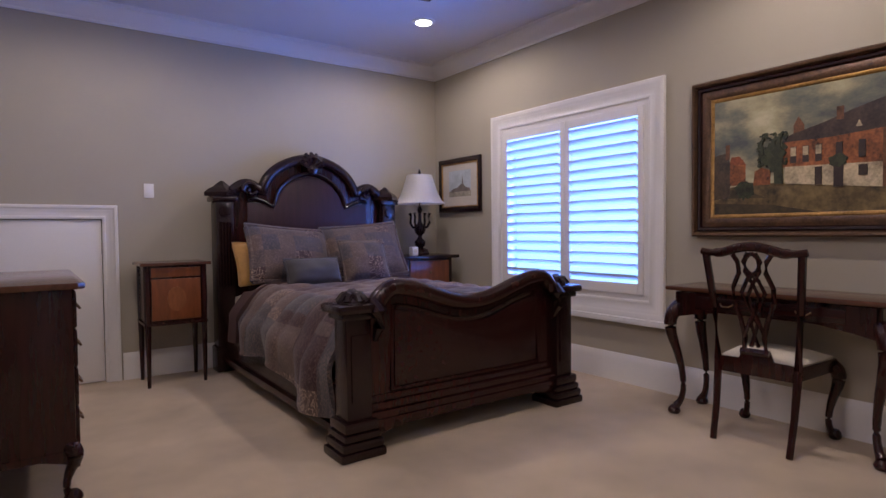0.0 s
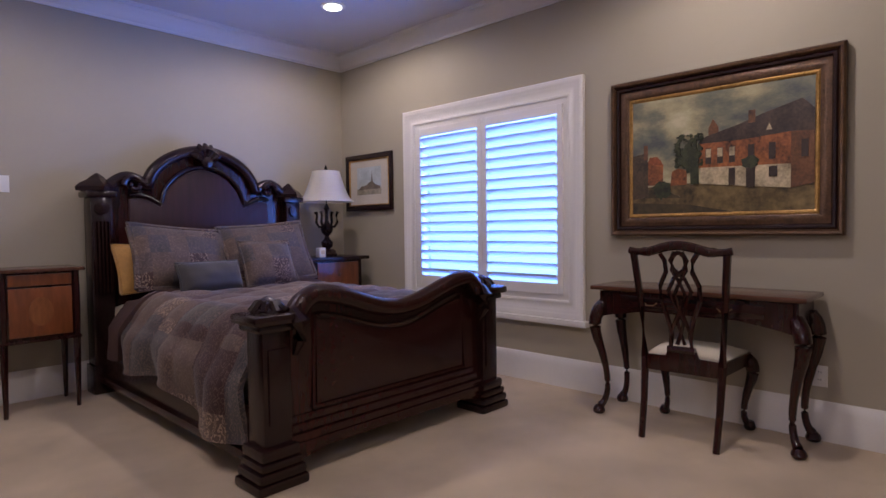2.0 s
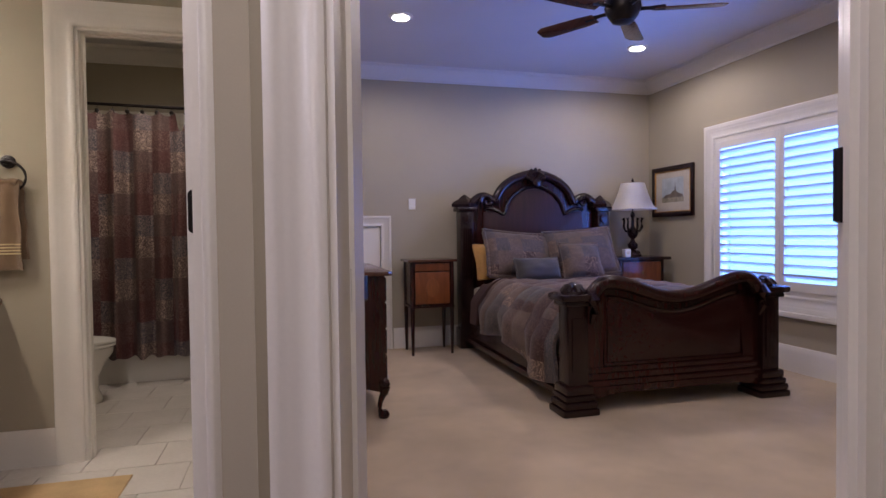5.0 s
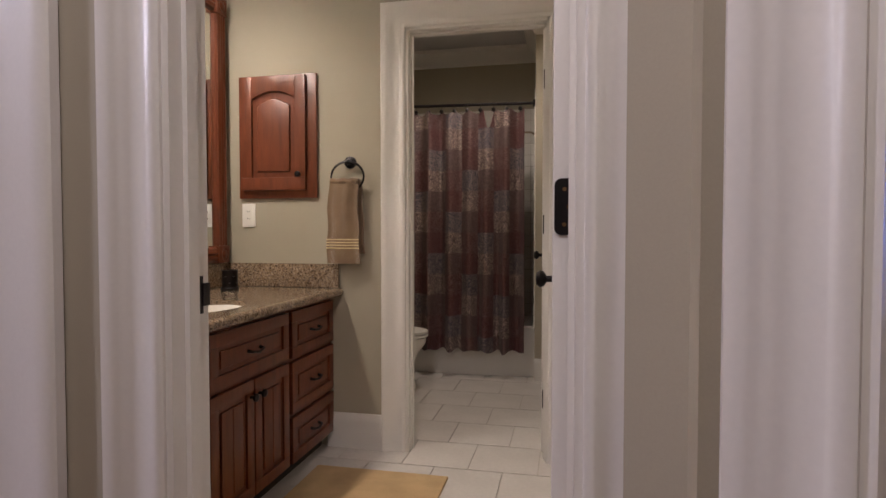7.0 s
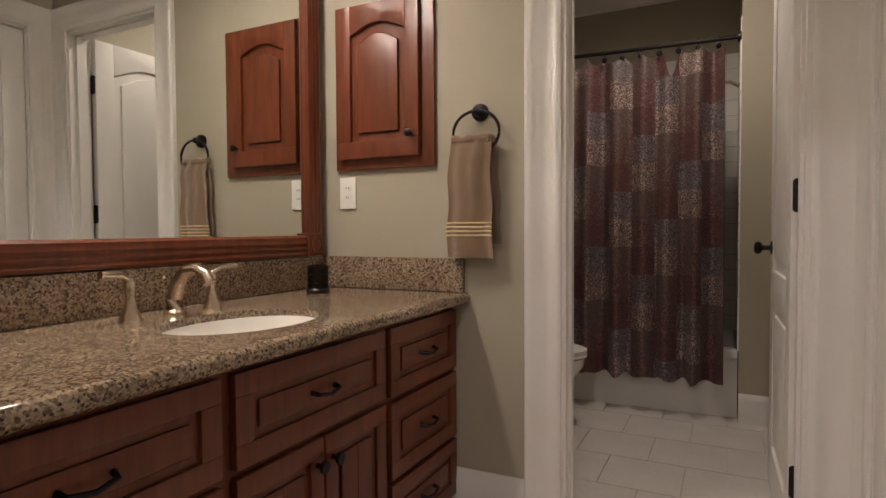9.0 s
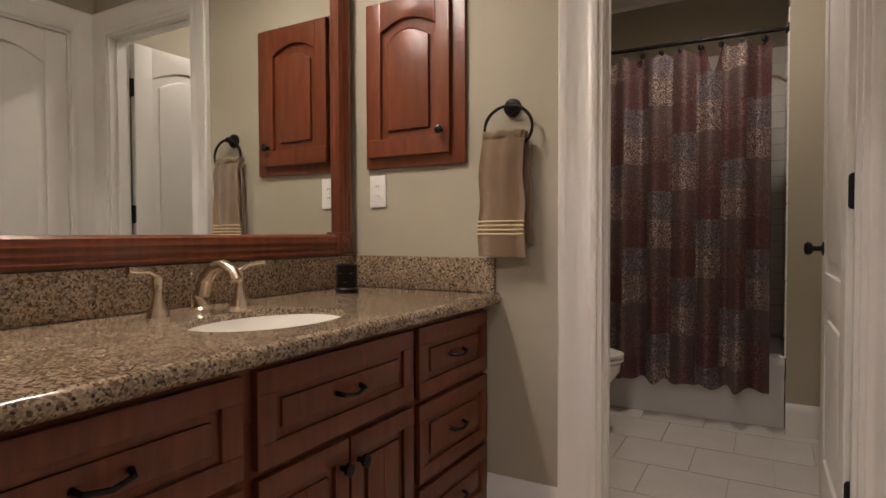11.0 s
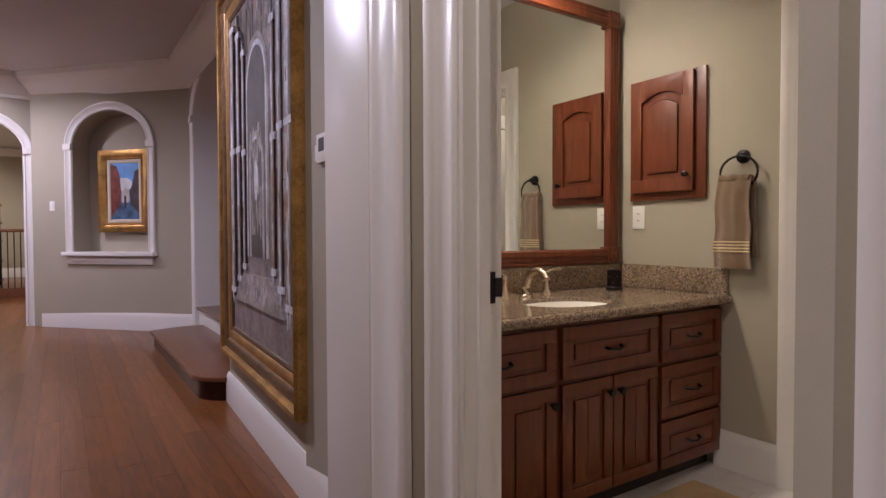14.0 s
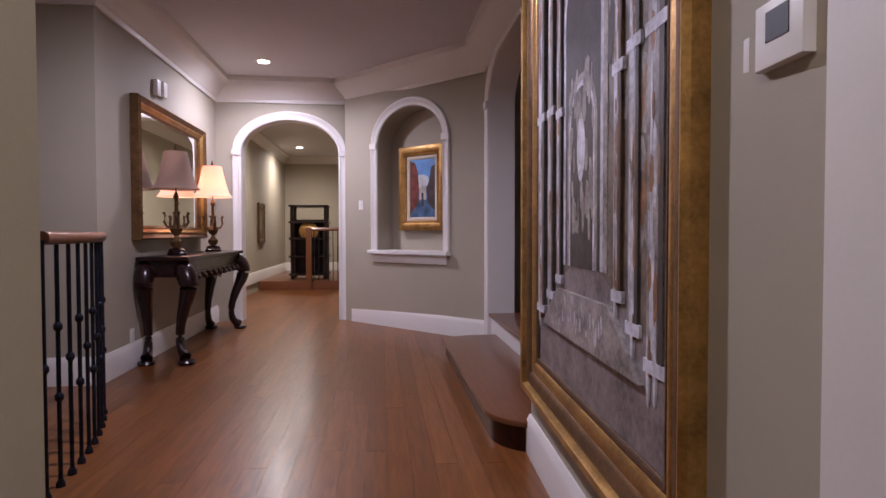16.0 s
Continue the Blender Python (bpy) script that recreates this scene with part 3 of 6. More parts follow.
for y0, y1 in ((WIN[0] + 0.04, yc - 0.002), (yc + 0.002, WIN[1] - 0.04)):
    pan = part("shutter_panel", bmesh.new(), TRIM, win)
    bm = bmesh.new()
    z0, z1 = WIN[2] + 0.04, WIN[3] - 0.04
    for a in ((y0, y0 + 0.05, z0, z1), (y1 - 0.05, y1, z0, z1), (y0 + 0.05, y1 - 0.05, z0, z0 + 0.085), (y0 + 0.05, y1 - 0.05, z1 - 0.075, z1)):
        box(bm, 3.82, 3.85, a[0], a[1], a[2], a[3], 0.003)
    bm.to_mesh(pan.data)
    bm.free()
    zs, ze = z0 + 0.085, z1 - 0.075
    step = (ze - zs) / LOUVRE_N
    lou = bpy.data.meshes.new("louvre")
    bm = bmesh.new()
    w = (y1 - y0) / 2 - 0.052
    prism(bm, [(-0.043, -0.002), (-0.02, -0.0055), (0.02, -0.0055), (0.043, -0.002), (0.043, 0.002), (0.02, 0.0055), (-0.02, 0.0055), (-0.043, 0.002)], -w, w, lambda u, v, h: Vector((u, h, v)))
    bm.to_mesh(lou)
    bm.free()
    lou.materials.append(TRIM)
    for i in range(LOUVRE_N):
        o = new("louvre", lou)
        o.parent = pan
        o.matrix_basis = pose(3.835, (y0 + y1) / 2, zs + (i + 0.5) * step, 0, 36, 0)
setting("daylight_backdrop", cube(5.2, 5.22, 0.5, 6.2, -0.3, 3.6), DAY, "bright bluish daylight outside the window", "backdrop")

# ---- bedroom ----


def can_light(x, y, z):
    t = thing("downlight", "round recessed ceiling downlight, switched on", "ceiling light", (x, y, z), "recessed downlights")
    part("trim_ring", lathe(bmesh.new(), [(0.072, -0.012), (0.1, -0.006), (0.102, 0.0), (0.068, 0.0)], (x, y, z), 28), TRIM, t)
    part("lens", lathe(bmesh.new(), [(0.069, -0.0165), (0.069, -0.0125)], (x, y, z), 24), LIT, t, "glowing lens")


for x, y in BED_CANS:
    can_light(x, y, H)
for x, y in HALL_SPOTS[:2] + [(-12.6, -2.0), (-16.5, -2.1)]:
    can_light(x, y, 3.45)


def cabriole(x, y, z, sx, sy, k=1.0, foot=0.045):
    """A curved leg from its knee at height z to a pad foot; it bows outwards along (sx, sy)."""
    bm = bmesh.new()
    pts, rad = [], []
    for f, o, r in ((1.0, 0.0, 0.034), (0.93, 0.022, 0.04), (0.84, 0.036, 0.037), (0.72, 0.03, 0.03), (0.55, 0.006, 0.023), (0.38, -0.012, 0.018), (0.22, -0.016, 0.0165), (0.12, -0.004, 0.018), (0.07, 0.014, 0.024)):
        pts.append((x + sx * o * k, y + sy * o * k, z * f))
        rad.append(r * k)
    fine_pts, fine_rad = [], []
    for i in range(len(pts) - 1):
        p = [Vector(pts[min(max(i + d, 0), len(pts) - 1)]) for d in (-1, 0, 1, 2)]
        for f in (0, 0.25, 0.5, 0.75):
            fine_pts.append(0.5 * (2 * p[1] + (p[2] - p[0]) * f + (2 * p[0] - 5 * p[1] + 4 * p[2] - p[3]) * f ** 2 + (3 * p[1] - p[0] - 3 * p[2] + p[3]) * f ** 3))
            fine_rad.append(rad[i] + (rad[i + 1] - rad[i]) * (3 * f ** 2 - 2 * f ** 3))
    tube(bm, fine_pts + [pts[-1]], fine_rad + [rad[-1]], 12)
    lathe(bm, [(0.02, 0), (foot * 0.8, 0.004), (foot, 0.02), (foot * 0.85, 0.04), (0.02, 0.055)], (x + sx * 0.02 * k, y + sy * 0.02 * k, 0), 14)
    return bm


# bed: outline of the headboard crest, from its middle to its side
BX = 2.25
bed = thing("bed", "large dark mahogany bed with carved arched headboard and sleigh footboard", "bed", (BX, 3.9, 0))
HY = 5.13


def crest(u, inset=0.0):
    """Height of the headboard's top edge at distance u from the middle."""
    u = abs(u)
    w = 0.46 - inset * 0.6
    top = 1.90 - inset
    if u < w:
        return top - 0.33 * (1 - math.sqrt(max(0, 1 - (u / w) ** 2))) ** 0.9
    s = (u - w) / (0.74 - w)
    return (1.57 - inset) + 0.075 * math.sin(min(s, 1.2) * math.pi * 0.9) - 0.06 * max(0, s - 0.6)


us = [-0.74 + 1.48 * i / 60 for i in range(61)]
poly = [(-0.74, 0.3)] + [(u, crest(u)) for u in us] + [(0.74, 0.3)]
toH = lambda u, v, d: Vector((BX + u, HY - d, v))
part("headboard", prism(bmesh.new(), poly[::-1], -0.05, 0.0, toH), MAHOG, bed)
u2 = [-0.6 + 1.2 * i / 50 for i in range(51)]
poly = [(-0.6, 0.6)] + [(u, crest(u * 1.06, 0.16)) for u in u2] + [(0.6, 0.6)]
part("headboard_panel", prism(bmesh.new(), poly[::-1], 0.0, 0.014, toH, 0.006), HEADP, bed, "polished raised headboard panel")
part("crest_moulding", tube(bmesh.new(), [(BX + u, HY - 0.02, crest(u)) for u in us], 0.05, 10), EBONY, bed, "carved crest moulding")
part("inner_moulding", tube(bmesh.new(), [(BX + u, HY - 0.02, crest(u * 1.06, 0.13)) for u in u2], 0.018, 8), EBONY, bed)
bm = bmesh.new()
for i in range(-3, 4):
    a = radians(i * 24)
    tube(bm, [(BX, HY - 0.06, 1.80), (BX + 0.09 * math.sin(a), HY - 0.09, 1.82 + 0.09 * math.cos(a)), (BX + 0.13 * math.sin(a), HY - 0.05, 1.83 + 0.13 * math.cos(a))], [0.018, 0.034, 0.016], 8)
lathe(bm, [(0.01, -0.03), (0.045, -0.02), (0.05, 0.01), (0.01, 0.03)], (BX, HY - 0.08, 1.80), 12, "y")
part("shell_ornament", bm, EBONY, bed, "carved shell ornament")
for s in (-1, 1):
    bm = bmesh.new()
    curl = [(0.075 * (1 - k / 16), k * 0.55) for k in range(14)]
    tube(bm, [(BX + s * (0.58 + q * math.cos(w)), HY - 0.07, 1.585 + q * math.sin(w)) for q, w in curl], [0.026 - 0.001 * k for k in range(14)], 8)
    part("scroll_ornament", bm, EBONY, bed, "carved scroll")
    x = BX + s * 0.82
    bm = bmesh.new()
    box(bm, x - 0.075, x + 0.075, HY - 0.1, HY + 0.06, 0.0, 1.48, 0.012)
    box(bm, x - 0.09, x + 0.09, HY - 0.115, HY + 0.07, 0.0, 0.22, 0.015)
    box(bm, x - 0.105, x + 0.105, HY - 0.125, HY + 0.08, 1.48, 1.53, 0.015)
    lathe(bm, [(0.145, 1.53), (0.15, 1.56), (0.12, 1.59), (0.07, 1.615), (0.045, 1.64), (0.01, 1.665)], (x, HY - 0.02, 0), 4)
    hp = part("head_post", bm, EBONY, bed, "carved square post with pyramid cap")
    for k in range(5):
        part("reed", tube(bmesh.new(), [(x - 0.05 + k * 0.025, HY - 0.105, 0.75), (x - 0.05 + k * 0.025, HY - 0.105, 1.3)], 0.011, 6), EBONY, hp)
    part("rosette", lathe(bmesh.new(), [(0.01, -0.02), (0.05, -0.015), (0.04, 0.02), (0.01, 0.03)], (x, HY - 0.11, 1.4), 12, "y"), EBONY, hp)
FY = 2.66


def foot_top(u):
    u = abs(u)
    return 0.785 + 0.125 * (1 - math.cos(min(1, u / 0.58) * math.pi)) / 2 - 0.09 * max(0, (u - 0.56) / 0.12) ** 2


us = [-0.68 + 1.36 * i / 50 for i in range(51)]
toF = lambda u, v, d: Vector((BX + u, FY + d, v))
part("footboard", prism(bmesh.new(), ([(-0.72, 0.16)] + [(-0.72, 0.7)] + [(u, foot_top(u)) for u in us] + [(0.72, 0.7), (0.72, 0.16)])[::-1], 0.0, 0.07, toF), MAHOG, bed)
bm = bmesh.new()
tube(bm, [(BX + u, FY - 0.015 - 0.03 * abs(u), foot_top(u) - 0.012) for u in us], 0.05, 12)
part("footboard_roll", bm, MAHOG, bed, "rolled top rail of the footboard")
up = [-0.55 + 1.1 * i / 40 for i in range(41)]
part("footboard_panel", prism(bmesh.new(), ([(-0.55, 0.34)] + [(u, foot_top(u) - 0.14) for u in up] + [(0.55, 0.34)])[::-1], -0.014, 0.0, toF, 0.006), MAHOGX, bed, "polished footboard panel")
part("panel_moulding", tube(bmesh.new(), [(BX - 0.57, FY - 0.004, 0.32)] + [(BX + u, FY - 0.004, foot_top(u) - 0.115) for u in up] + [(BX + 0.57, FY - 0.004, 0.32), (BX - 0.57, FY - 0.004, 0.32)], 0.013, 6), MAHOG, bed)
for z, o in ((0.285, 0.012), (0.245, 0.026), (0.2, 0.04)):
    part("foot_rail", cube(BX - 0.72, BX + 0.72, FY - o, FY + 0.06, z - 0.025, z + 0.02, 0.008), MAHOG, bed)
part("foot_plinth", prism(bmesh.new(), [(-0.72, 0.09), (-0.5, 0.13), (0.5, 0.13), (0.72, 0.09), (0.72, 0.18), (-0.72, 0.18)], -0.05, 0.05, toF, 0.006), MAHOG, bed)
for s in (-1, 1):
    x = BX + s * 0.79
    bm = bmesh.new()
    box(bm, x - 0.075, x + 0.075, FY - 0.05, FY + 0.1, 0.1, 0.76, 0.012)
    box(bm, x - 0.05, x + 0.05, FY - 0.062, FY - 0.045, 0.3, 0.66, 0.008)
    box(bm, x - 0.1, x + 0.1, FY - 0.075, FY + 0.125, 0.14, 0.2, 0.016)
    box(bm, x - 0.135, x + 0.135, FY - 0.1, FY + 0.14, 0.0, 0.05, 0.016)
    box(bm, x - 0.125, x + 0.125, FY - 0.095, FY + 0.135, 0.05, 0.1, 0.02)
    box(bm, x - 0.11, x + 0.11, FY - 0.085, FY + 0.13, 0.1, 0.14, 0.014)
    box(bm, x - 0.1, x + 0.1, FY - 0.075, FY + 0.125, 0.74, 0.775, 0.012)
    box(bm, x - 0.135, x + 0.135, FY - 0.1, FY + 0.15, 0.775, 0.825, 0.022)
    lathe(bm, [(0.09, 0.82), (0.085, 0.84), (0.05, 0.86), (0.04, 0.885), (0.012, 0.9)], (x, FY + 0.025, 0), 8)
    for k in range(8):
        a = k * math.pi / 4
        tube(bm, [(x + 0.08 * math.cos(a), FY + 0.025 + 0.08 * math.sin(a), 0.83), (x + 0.05 * math.cos(a), FY + 0.025 + 0.05 * math.sin(a), 0.868), (x, FY + 0.025, 0.885)], [0.02, 0.02, 0.008], 6)
    part("foot_post", bm, EBONY, bed, "carved square post with stepped base and cap")
    part("corbel", tube(bmesh.new(), [(x - s * 0.09, FY - 0.05, 0.83), (x - s * 0.1, FY - 0.1, 0.78), (x - s * 0.1, FY - 0.085, 0.7), (x - s * 0.1, FY - 0.04, 0.62)], [0.03, 0.042, 0.035, 0.015], 8), EBONY, bed, "carved scroll corbel")
    bm = cube(x - 0.03 + s * 0.02, x + 0.03 + s * 0.02, FY + 0.1, HY - 0.1, 0.09, 0.36, 0.008)
    box(bm, x - 0.03 + s * 0.045, x + 0.03 + s * 0.03, FY + 0.1, HY - 0.1, 0.09, 0.14, 0.008)
    part("side_rail", bm, MAHOG, bed)
single("mattress", cube(BX - 0.75, BX + 0.75, FY + 0.13, HY - 0.03, 0.3, 0.66, 0.06), CREAM, "cream fabric mattress on the bed", "mattress")


def cloth(nx, ny, fn, thick=0.02):
    """A sheet of nx by ny cells shaped by fn(i/nx, j/ny), with thickness."""
    bm = bmesh.new()
    g = [[bm.verts.new(fn(i / nx, j / ny)) for j in range(ny + 1)] for i in range(nx + 1)]
    for i in range(nx):
        for j in range(ny):
            bm.faces.new((g[i][j], g[i + 1][j], g[i + 1][j + 1], g[i][j + 1]))
    bmesh.ops.recalc_face_normals(bm, faces=bm.faces)
    bmesh.ops.solidify(bm, geom=bm.faces[:], thickness=thick)
    return bm


def comforter(s, t):
    w = (s - 0.5) * 2
    y = FY + 0.16 + t * (4.55 - FY - 0.16)
    drop = 0.5 - 0.2 * t + 0.05 * math.sin(t * 9)
    flat = 0.64
    a = abs(w)
    sg = 1 if w > 0 else -1
    wob = noise.noise(Vector((w * 2.2, y * 2.6, 3.1)))
    puff = 0.028 * abs(math.sin(y * 15)) ** 0.6 * abs(math.sin(w * 13)) ** 0.5
    if a < flat:
        x = BX + w / flat * 0.74
        edge = max(0, (a / flat - 0.8) / 0.2)
        return Vector((x, y, 0.735 + puff + 0.02 * wob - 0.07 * edge ** 2))
    d = (a - flat) / (1 - flat)
    x = BX + sg * (0.74 + 0.115 * min(1, d * 2.4) + 0.045 * math.sin(y * 11 + sg) * d + puff * 0.8)
    return Vector((x, y, 0.665 - drop * d + 0.015 * wob))


cm = single("comforter", cloth(70, 80, comforter, -0.03), PATCH, "taupe and slate patchwork comforter with scroll figures, quilted", "comforter")


def sheet(s, t):
    w = (s - 0.5) * 2
    y = 4.44 + t * 0.22
    a, sg = abs(w), (1 if w > 0 else -1)
    if a < 0.64:
        return Vector((BX + w / 0.64 * 0.75, y, 0.77 - 0.06 * max(0, a / 0.64 - 0.8) ** 2 * 25 - 0.05 * t))
    d = (a - 0.64) / 0.36
    return Vector((BX + sg * (0.755 + 0.115 * min(1, d * 2.4) + 0.03 * math.sin(y * 17) * d), y + 0.06 * d, 0.7 - 0.36 * d))


single("folded_sheet", cloth(40, 8, sheet, -0.035), BROWNFAB, "dark brown sheet folded over the comforter's edge", "sheet")


def cushion(name, w, h, d, m, material, label, flange=0.0, pw=0.5):
    k = 18
    bm = bmesh.new()
    for side in (1, -1):
        g = []
        for i in range(k + 1):
            row = []
            for j in range(k + 1):
                u, v = 2 * i / k - 1, 2 * j / k - 1
                q = max(0.0, (1 - u * u) * (1 - v * v)) ** pw
                pull = 1 - 0.05 * (u * u + v * v - 2 * u * u * v * v)
                dent = 0.02 * noise.noise(Vector((u * 1.7 + w, v * 1.7, side + d)))
                row.append(bm.verts.new((u * w / 2 * pull, side * (d / 2 * q + 0.004) + dent * q, v * h / 2 * pull)))
            g.append(row)
        for i in range(k):
            for j in range(k):
                f = (g[i][j], g[i + 1][j], g[i + 1][j + 1], g[i][j + 1])
                bm.faces.new(f if side < 0 else f[::-1])
    bmesh.ops.remove_doubles(bm, verts=bm.verts, dist=0.0001)
    bmesh.ops.recalc_face_normals(bm, faces=bm.faces)
    t = thing(name, label, "pillow")
    part("cover", bm, material, t)
    rim = bmesh.new()
    n = 24
    pts = []
    for i in range(n * 4 + 1):
        e, f = divmod(i, n)
        a = -1 + 2 * f / n
        u, v = [(a, -1), (1, a), (-a, 1), (-1, -a), (-1, -1)][min(e, 4)]
        pull = 1 - 0.05 * (u * u + v * v - 2 * u * u * v * v)
        pts.append((u * w / 2 * pull, 0, v * h / 2 * pull))
    tube(rim, pts, 0.012 + flange, 6, 1.0)
    part("flange", rim, material, t, "stitched border")
    t.matrix_basis = m
    return t


cushion("pillow", 0.55, 0.38, 0.15, pose(1.75, 4.93, 0.94, -20, 0, 8), GOLDFAB, "gold satin pillow leaning against the headboard")
cushion("pillow_sham", 0.76, 0.52, 0.2, pose(1.9, 4.72, 1.01, -26, 5, 5), PILLOW, "taupe patchwork pillow sham with stitched flange", 0.01)
cushion("pillow_sham", 0.76, 0.54, 0.2, pose(2.62, 4.72, 1.02, -26, -4, -4), PILLOW, "taupe patchwork pillow sham with stitched flange", 0.01)
cushion("bolster_pillow", 0.5, 0.24, 0.2, pose(2.0, 4.47, 0.87, -22, 0, 5), BLUEFAB, "small slate blue neckroll pillow", 0.0, 0.4)
cushion("throw_pillow", 0.44, 0.4, 0.17, pose(2.5, 4.5, 0.95, -28, 0, -4), PILLOW, "square patchwork throw pillow", 0.0)

# slim cabinet on legs beside the bed
ns = thing("nightstand", "slim inlaid satinwood nightstand on tapered legs", "nightstand", (1.0, 5.0, 0))
X0, X1, Y0, Y1 = 0.76, 1.22, 4.82, 5.2
part("body", cube(X0 + 0.01, X1 - 0.01, Y0 + 0.015, Y1, 0.5, 0.955, 0.004), MAHOG, ns)
part("tabletop", cube(X0 - 0.03, X1 + 0.03, Y0 - 0.03, Y1 + 0.01, 0.955, 0.98, 0.008), DARKTOP, ns)
part("drawer_front", cube(X0 + 0.05, X1 - 0.05, Y0, Y0 + 0.016, 0.865, 0.94, 0.003), SATIN, ns, "satinwood drawer front")
part("door", cube(X0 + 0.05, X1 - 0.05, Y0, Y0 + 0.016, 0.525, 0.85, 0.004), SATIN, ns, "inlaid satinwood door")
part("inlay", lathe(bmesh.new(), [(0.07, -0.0025), (0.07, 0)], ((X0 + X1) / 2, Y0, 0.69), 20, "y", 1.0, 1.4), timber("inlay_wood", (0.24, 0.085, 0.03), 0.3, (8, 8, 2)), ns, "oval flower inlay")
part("apron", cube(X0 - 0.004, X1 + 0.004, Y0 - 0.004, Y1, 0.485, 0.505, 0.004), MAHOG, ns)
for x in (X0 + 0.022, X1 - 0.022):
    for y in (Y0 + 0.022, Y1 - 0.022):
        part("leg", tube(bmesh.new(), [(x, y, 0.0), (x, y, 0.5)], [0.013, 0.024], 4), MAHOG, ns)
        part("corner_mount", tube(bmesh.new(), [(x, y, 0.5), (x, y - 0.006, 0.7), (x, y, 0.955)], [0.022, 0.026, 0.024], 6), MAHOG, ns)

# chest beside the window wall, with lamp
nr = thing("nightstand", "dark wooden nightstand with drawers beside the bed", "nightstand", (3.4, 5.0, 0))
part("body", cube(3.12, 3.70, 4.8, 5.2, 0.06, 0.92, 0.006), MAHOG, nr)
part("tabletop", cube(3.06, 3.76, 4.74, 5.22, 0.92, 0.955, 0.012), EBONY, nr)
for z in (0.12, 0.39, 0.66):
    dr = part("drawer", cube(3.17, 3.65, 4.785, 4.805, z, z + 0.24, 0.005), SATIN, nr, "reddish drawer front")
    part("knob", lathe(bmesh.new(), [(0.006, 0), (0.016, -0.012), (0.01, -0.024)], (3.41, 4.785, z + 0.12), 12, "y"), BRONZE, dr)
part("plinth", cube(3.1, 3.72, 4.78, 5.2, 0.0, 0.07, 0.01), EBONY, nr)


def table_lamp(x, y, z, k, shade_mat, metal, label, category="table lamp", wide=1.0):
    t = thing("table_lamp", label, category, (x, y, z))
    part("base", lathe(bmesh.new(), [(0.095, 0), (0.1, 0.02), (0.085, 0.035), (0.085, 0.055), (0.06, 0.07)], (x, y, z), 8), EBONY, t)
    prof = [(0.03, 0.07), (0.055, 0.1), (0.06, 0.14), (0.03, 0.17), (0.02, 0.2), (0.05, 0.23), (0.065, 0.27), (0.04, 0.31), (0.018, 0.35), (0.016, 0.46 * k), (0.03, 0.49 * k), (0.012, 0.53 * k)]
    part("stem", lathe(bmesh.new(), prof, (x, y, z), 16), metal, t, "turned carved stem")
    for i in range(4):
        a = i * math.pi / 2 + 0.5
        pts = [(x + r * math.cos(a), y + r * math.sin(a), z + h) for r, h in ((0.03, 0.3), (0.085, 0.29), (0.115, 0.34), (0.105, 0.41), (0.12, 0.44))]
        part("arm", tube(bmesh.new(), pts, [0.012, 0.014, 0.014, 0.012, 0.02], 7), metal, t, "scrolled arm")
    s0, s1 = z + 0.56 * k, z + 0.87 * k
    prof = [(0.275 * k * wide * (1 - 0.5 * f ** 0.62), s0 + (s1 - s0) * f) for f in [i / 9 for i in range(10)]]
    bm = bmesh.new()
    rings = [[bm.verts.new((x + r * (1 + 0.012 * math.cos(8 * a)) * math.cos(a), y + r * (1 + 0.012 * math.cos(8 * a)) * math.sin(a), h)) for a in [2 * math.pi * i / 48 for i in range(48)]] for r, h in prof]
    for a, b in zip(rings, rings[1:]):
        for i in range(48):
            bm.faces.new((a[i], a[(i + 1) % 48], b[(i + 1) % 48], b[i]))
    bmesh.ops.solidify(bm, geom=bm.faces[:], thickness=0.003)
    part("shade", bm, shade_mat, t, "bell shaped fabric shade")
    ringb = tube(bmesh.new(), [(x + prof[0][0] * math.cos(a), y + prof[0][0] * math.sin(a), s0) for a in [2 * math.pi * i / 32 for i in range(33)]], 0.006, 6)
    part("shade_trim", ringb, shade_mat, t)
    part("finial", lathe(bmesh.new(), [(0.006, 0.53 * k), (0.006, 0.86 * k), (0.016, 0.885 * k), (0.012, 0.91 * k), (0.003, 0.935 * k)], (x, y, z), 10), metal, t)
    return t


table_lamp(3.43, 5.0, 0.955, 0.97, SHADE, EBONY, "dark candelabra table lamp with a white bell shade")
cn = thing("candle_jar", "small white candle jar on the nightstand", "candle", (3.26, 4.86, 0.955))
part("jar", cube(3.225, 3.295, 4.83, 4.9, 0.955, 1.045, 0.008), PLASTIC, cn)
part("label_bar", cube(3.24, 3.28, 4.8275, 4.8305, 0.985, 1.02), CREAM, cn)


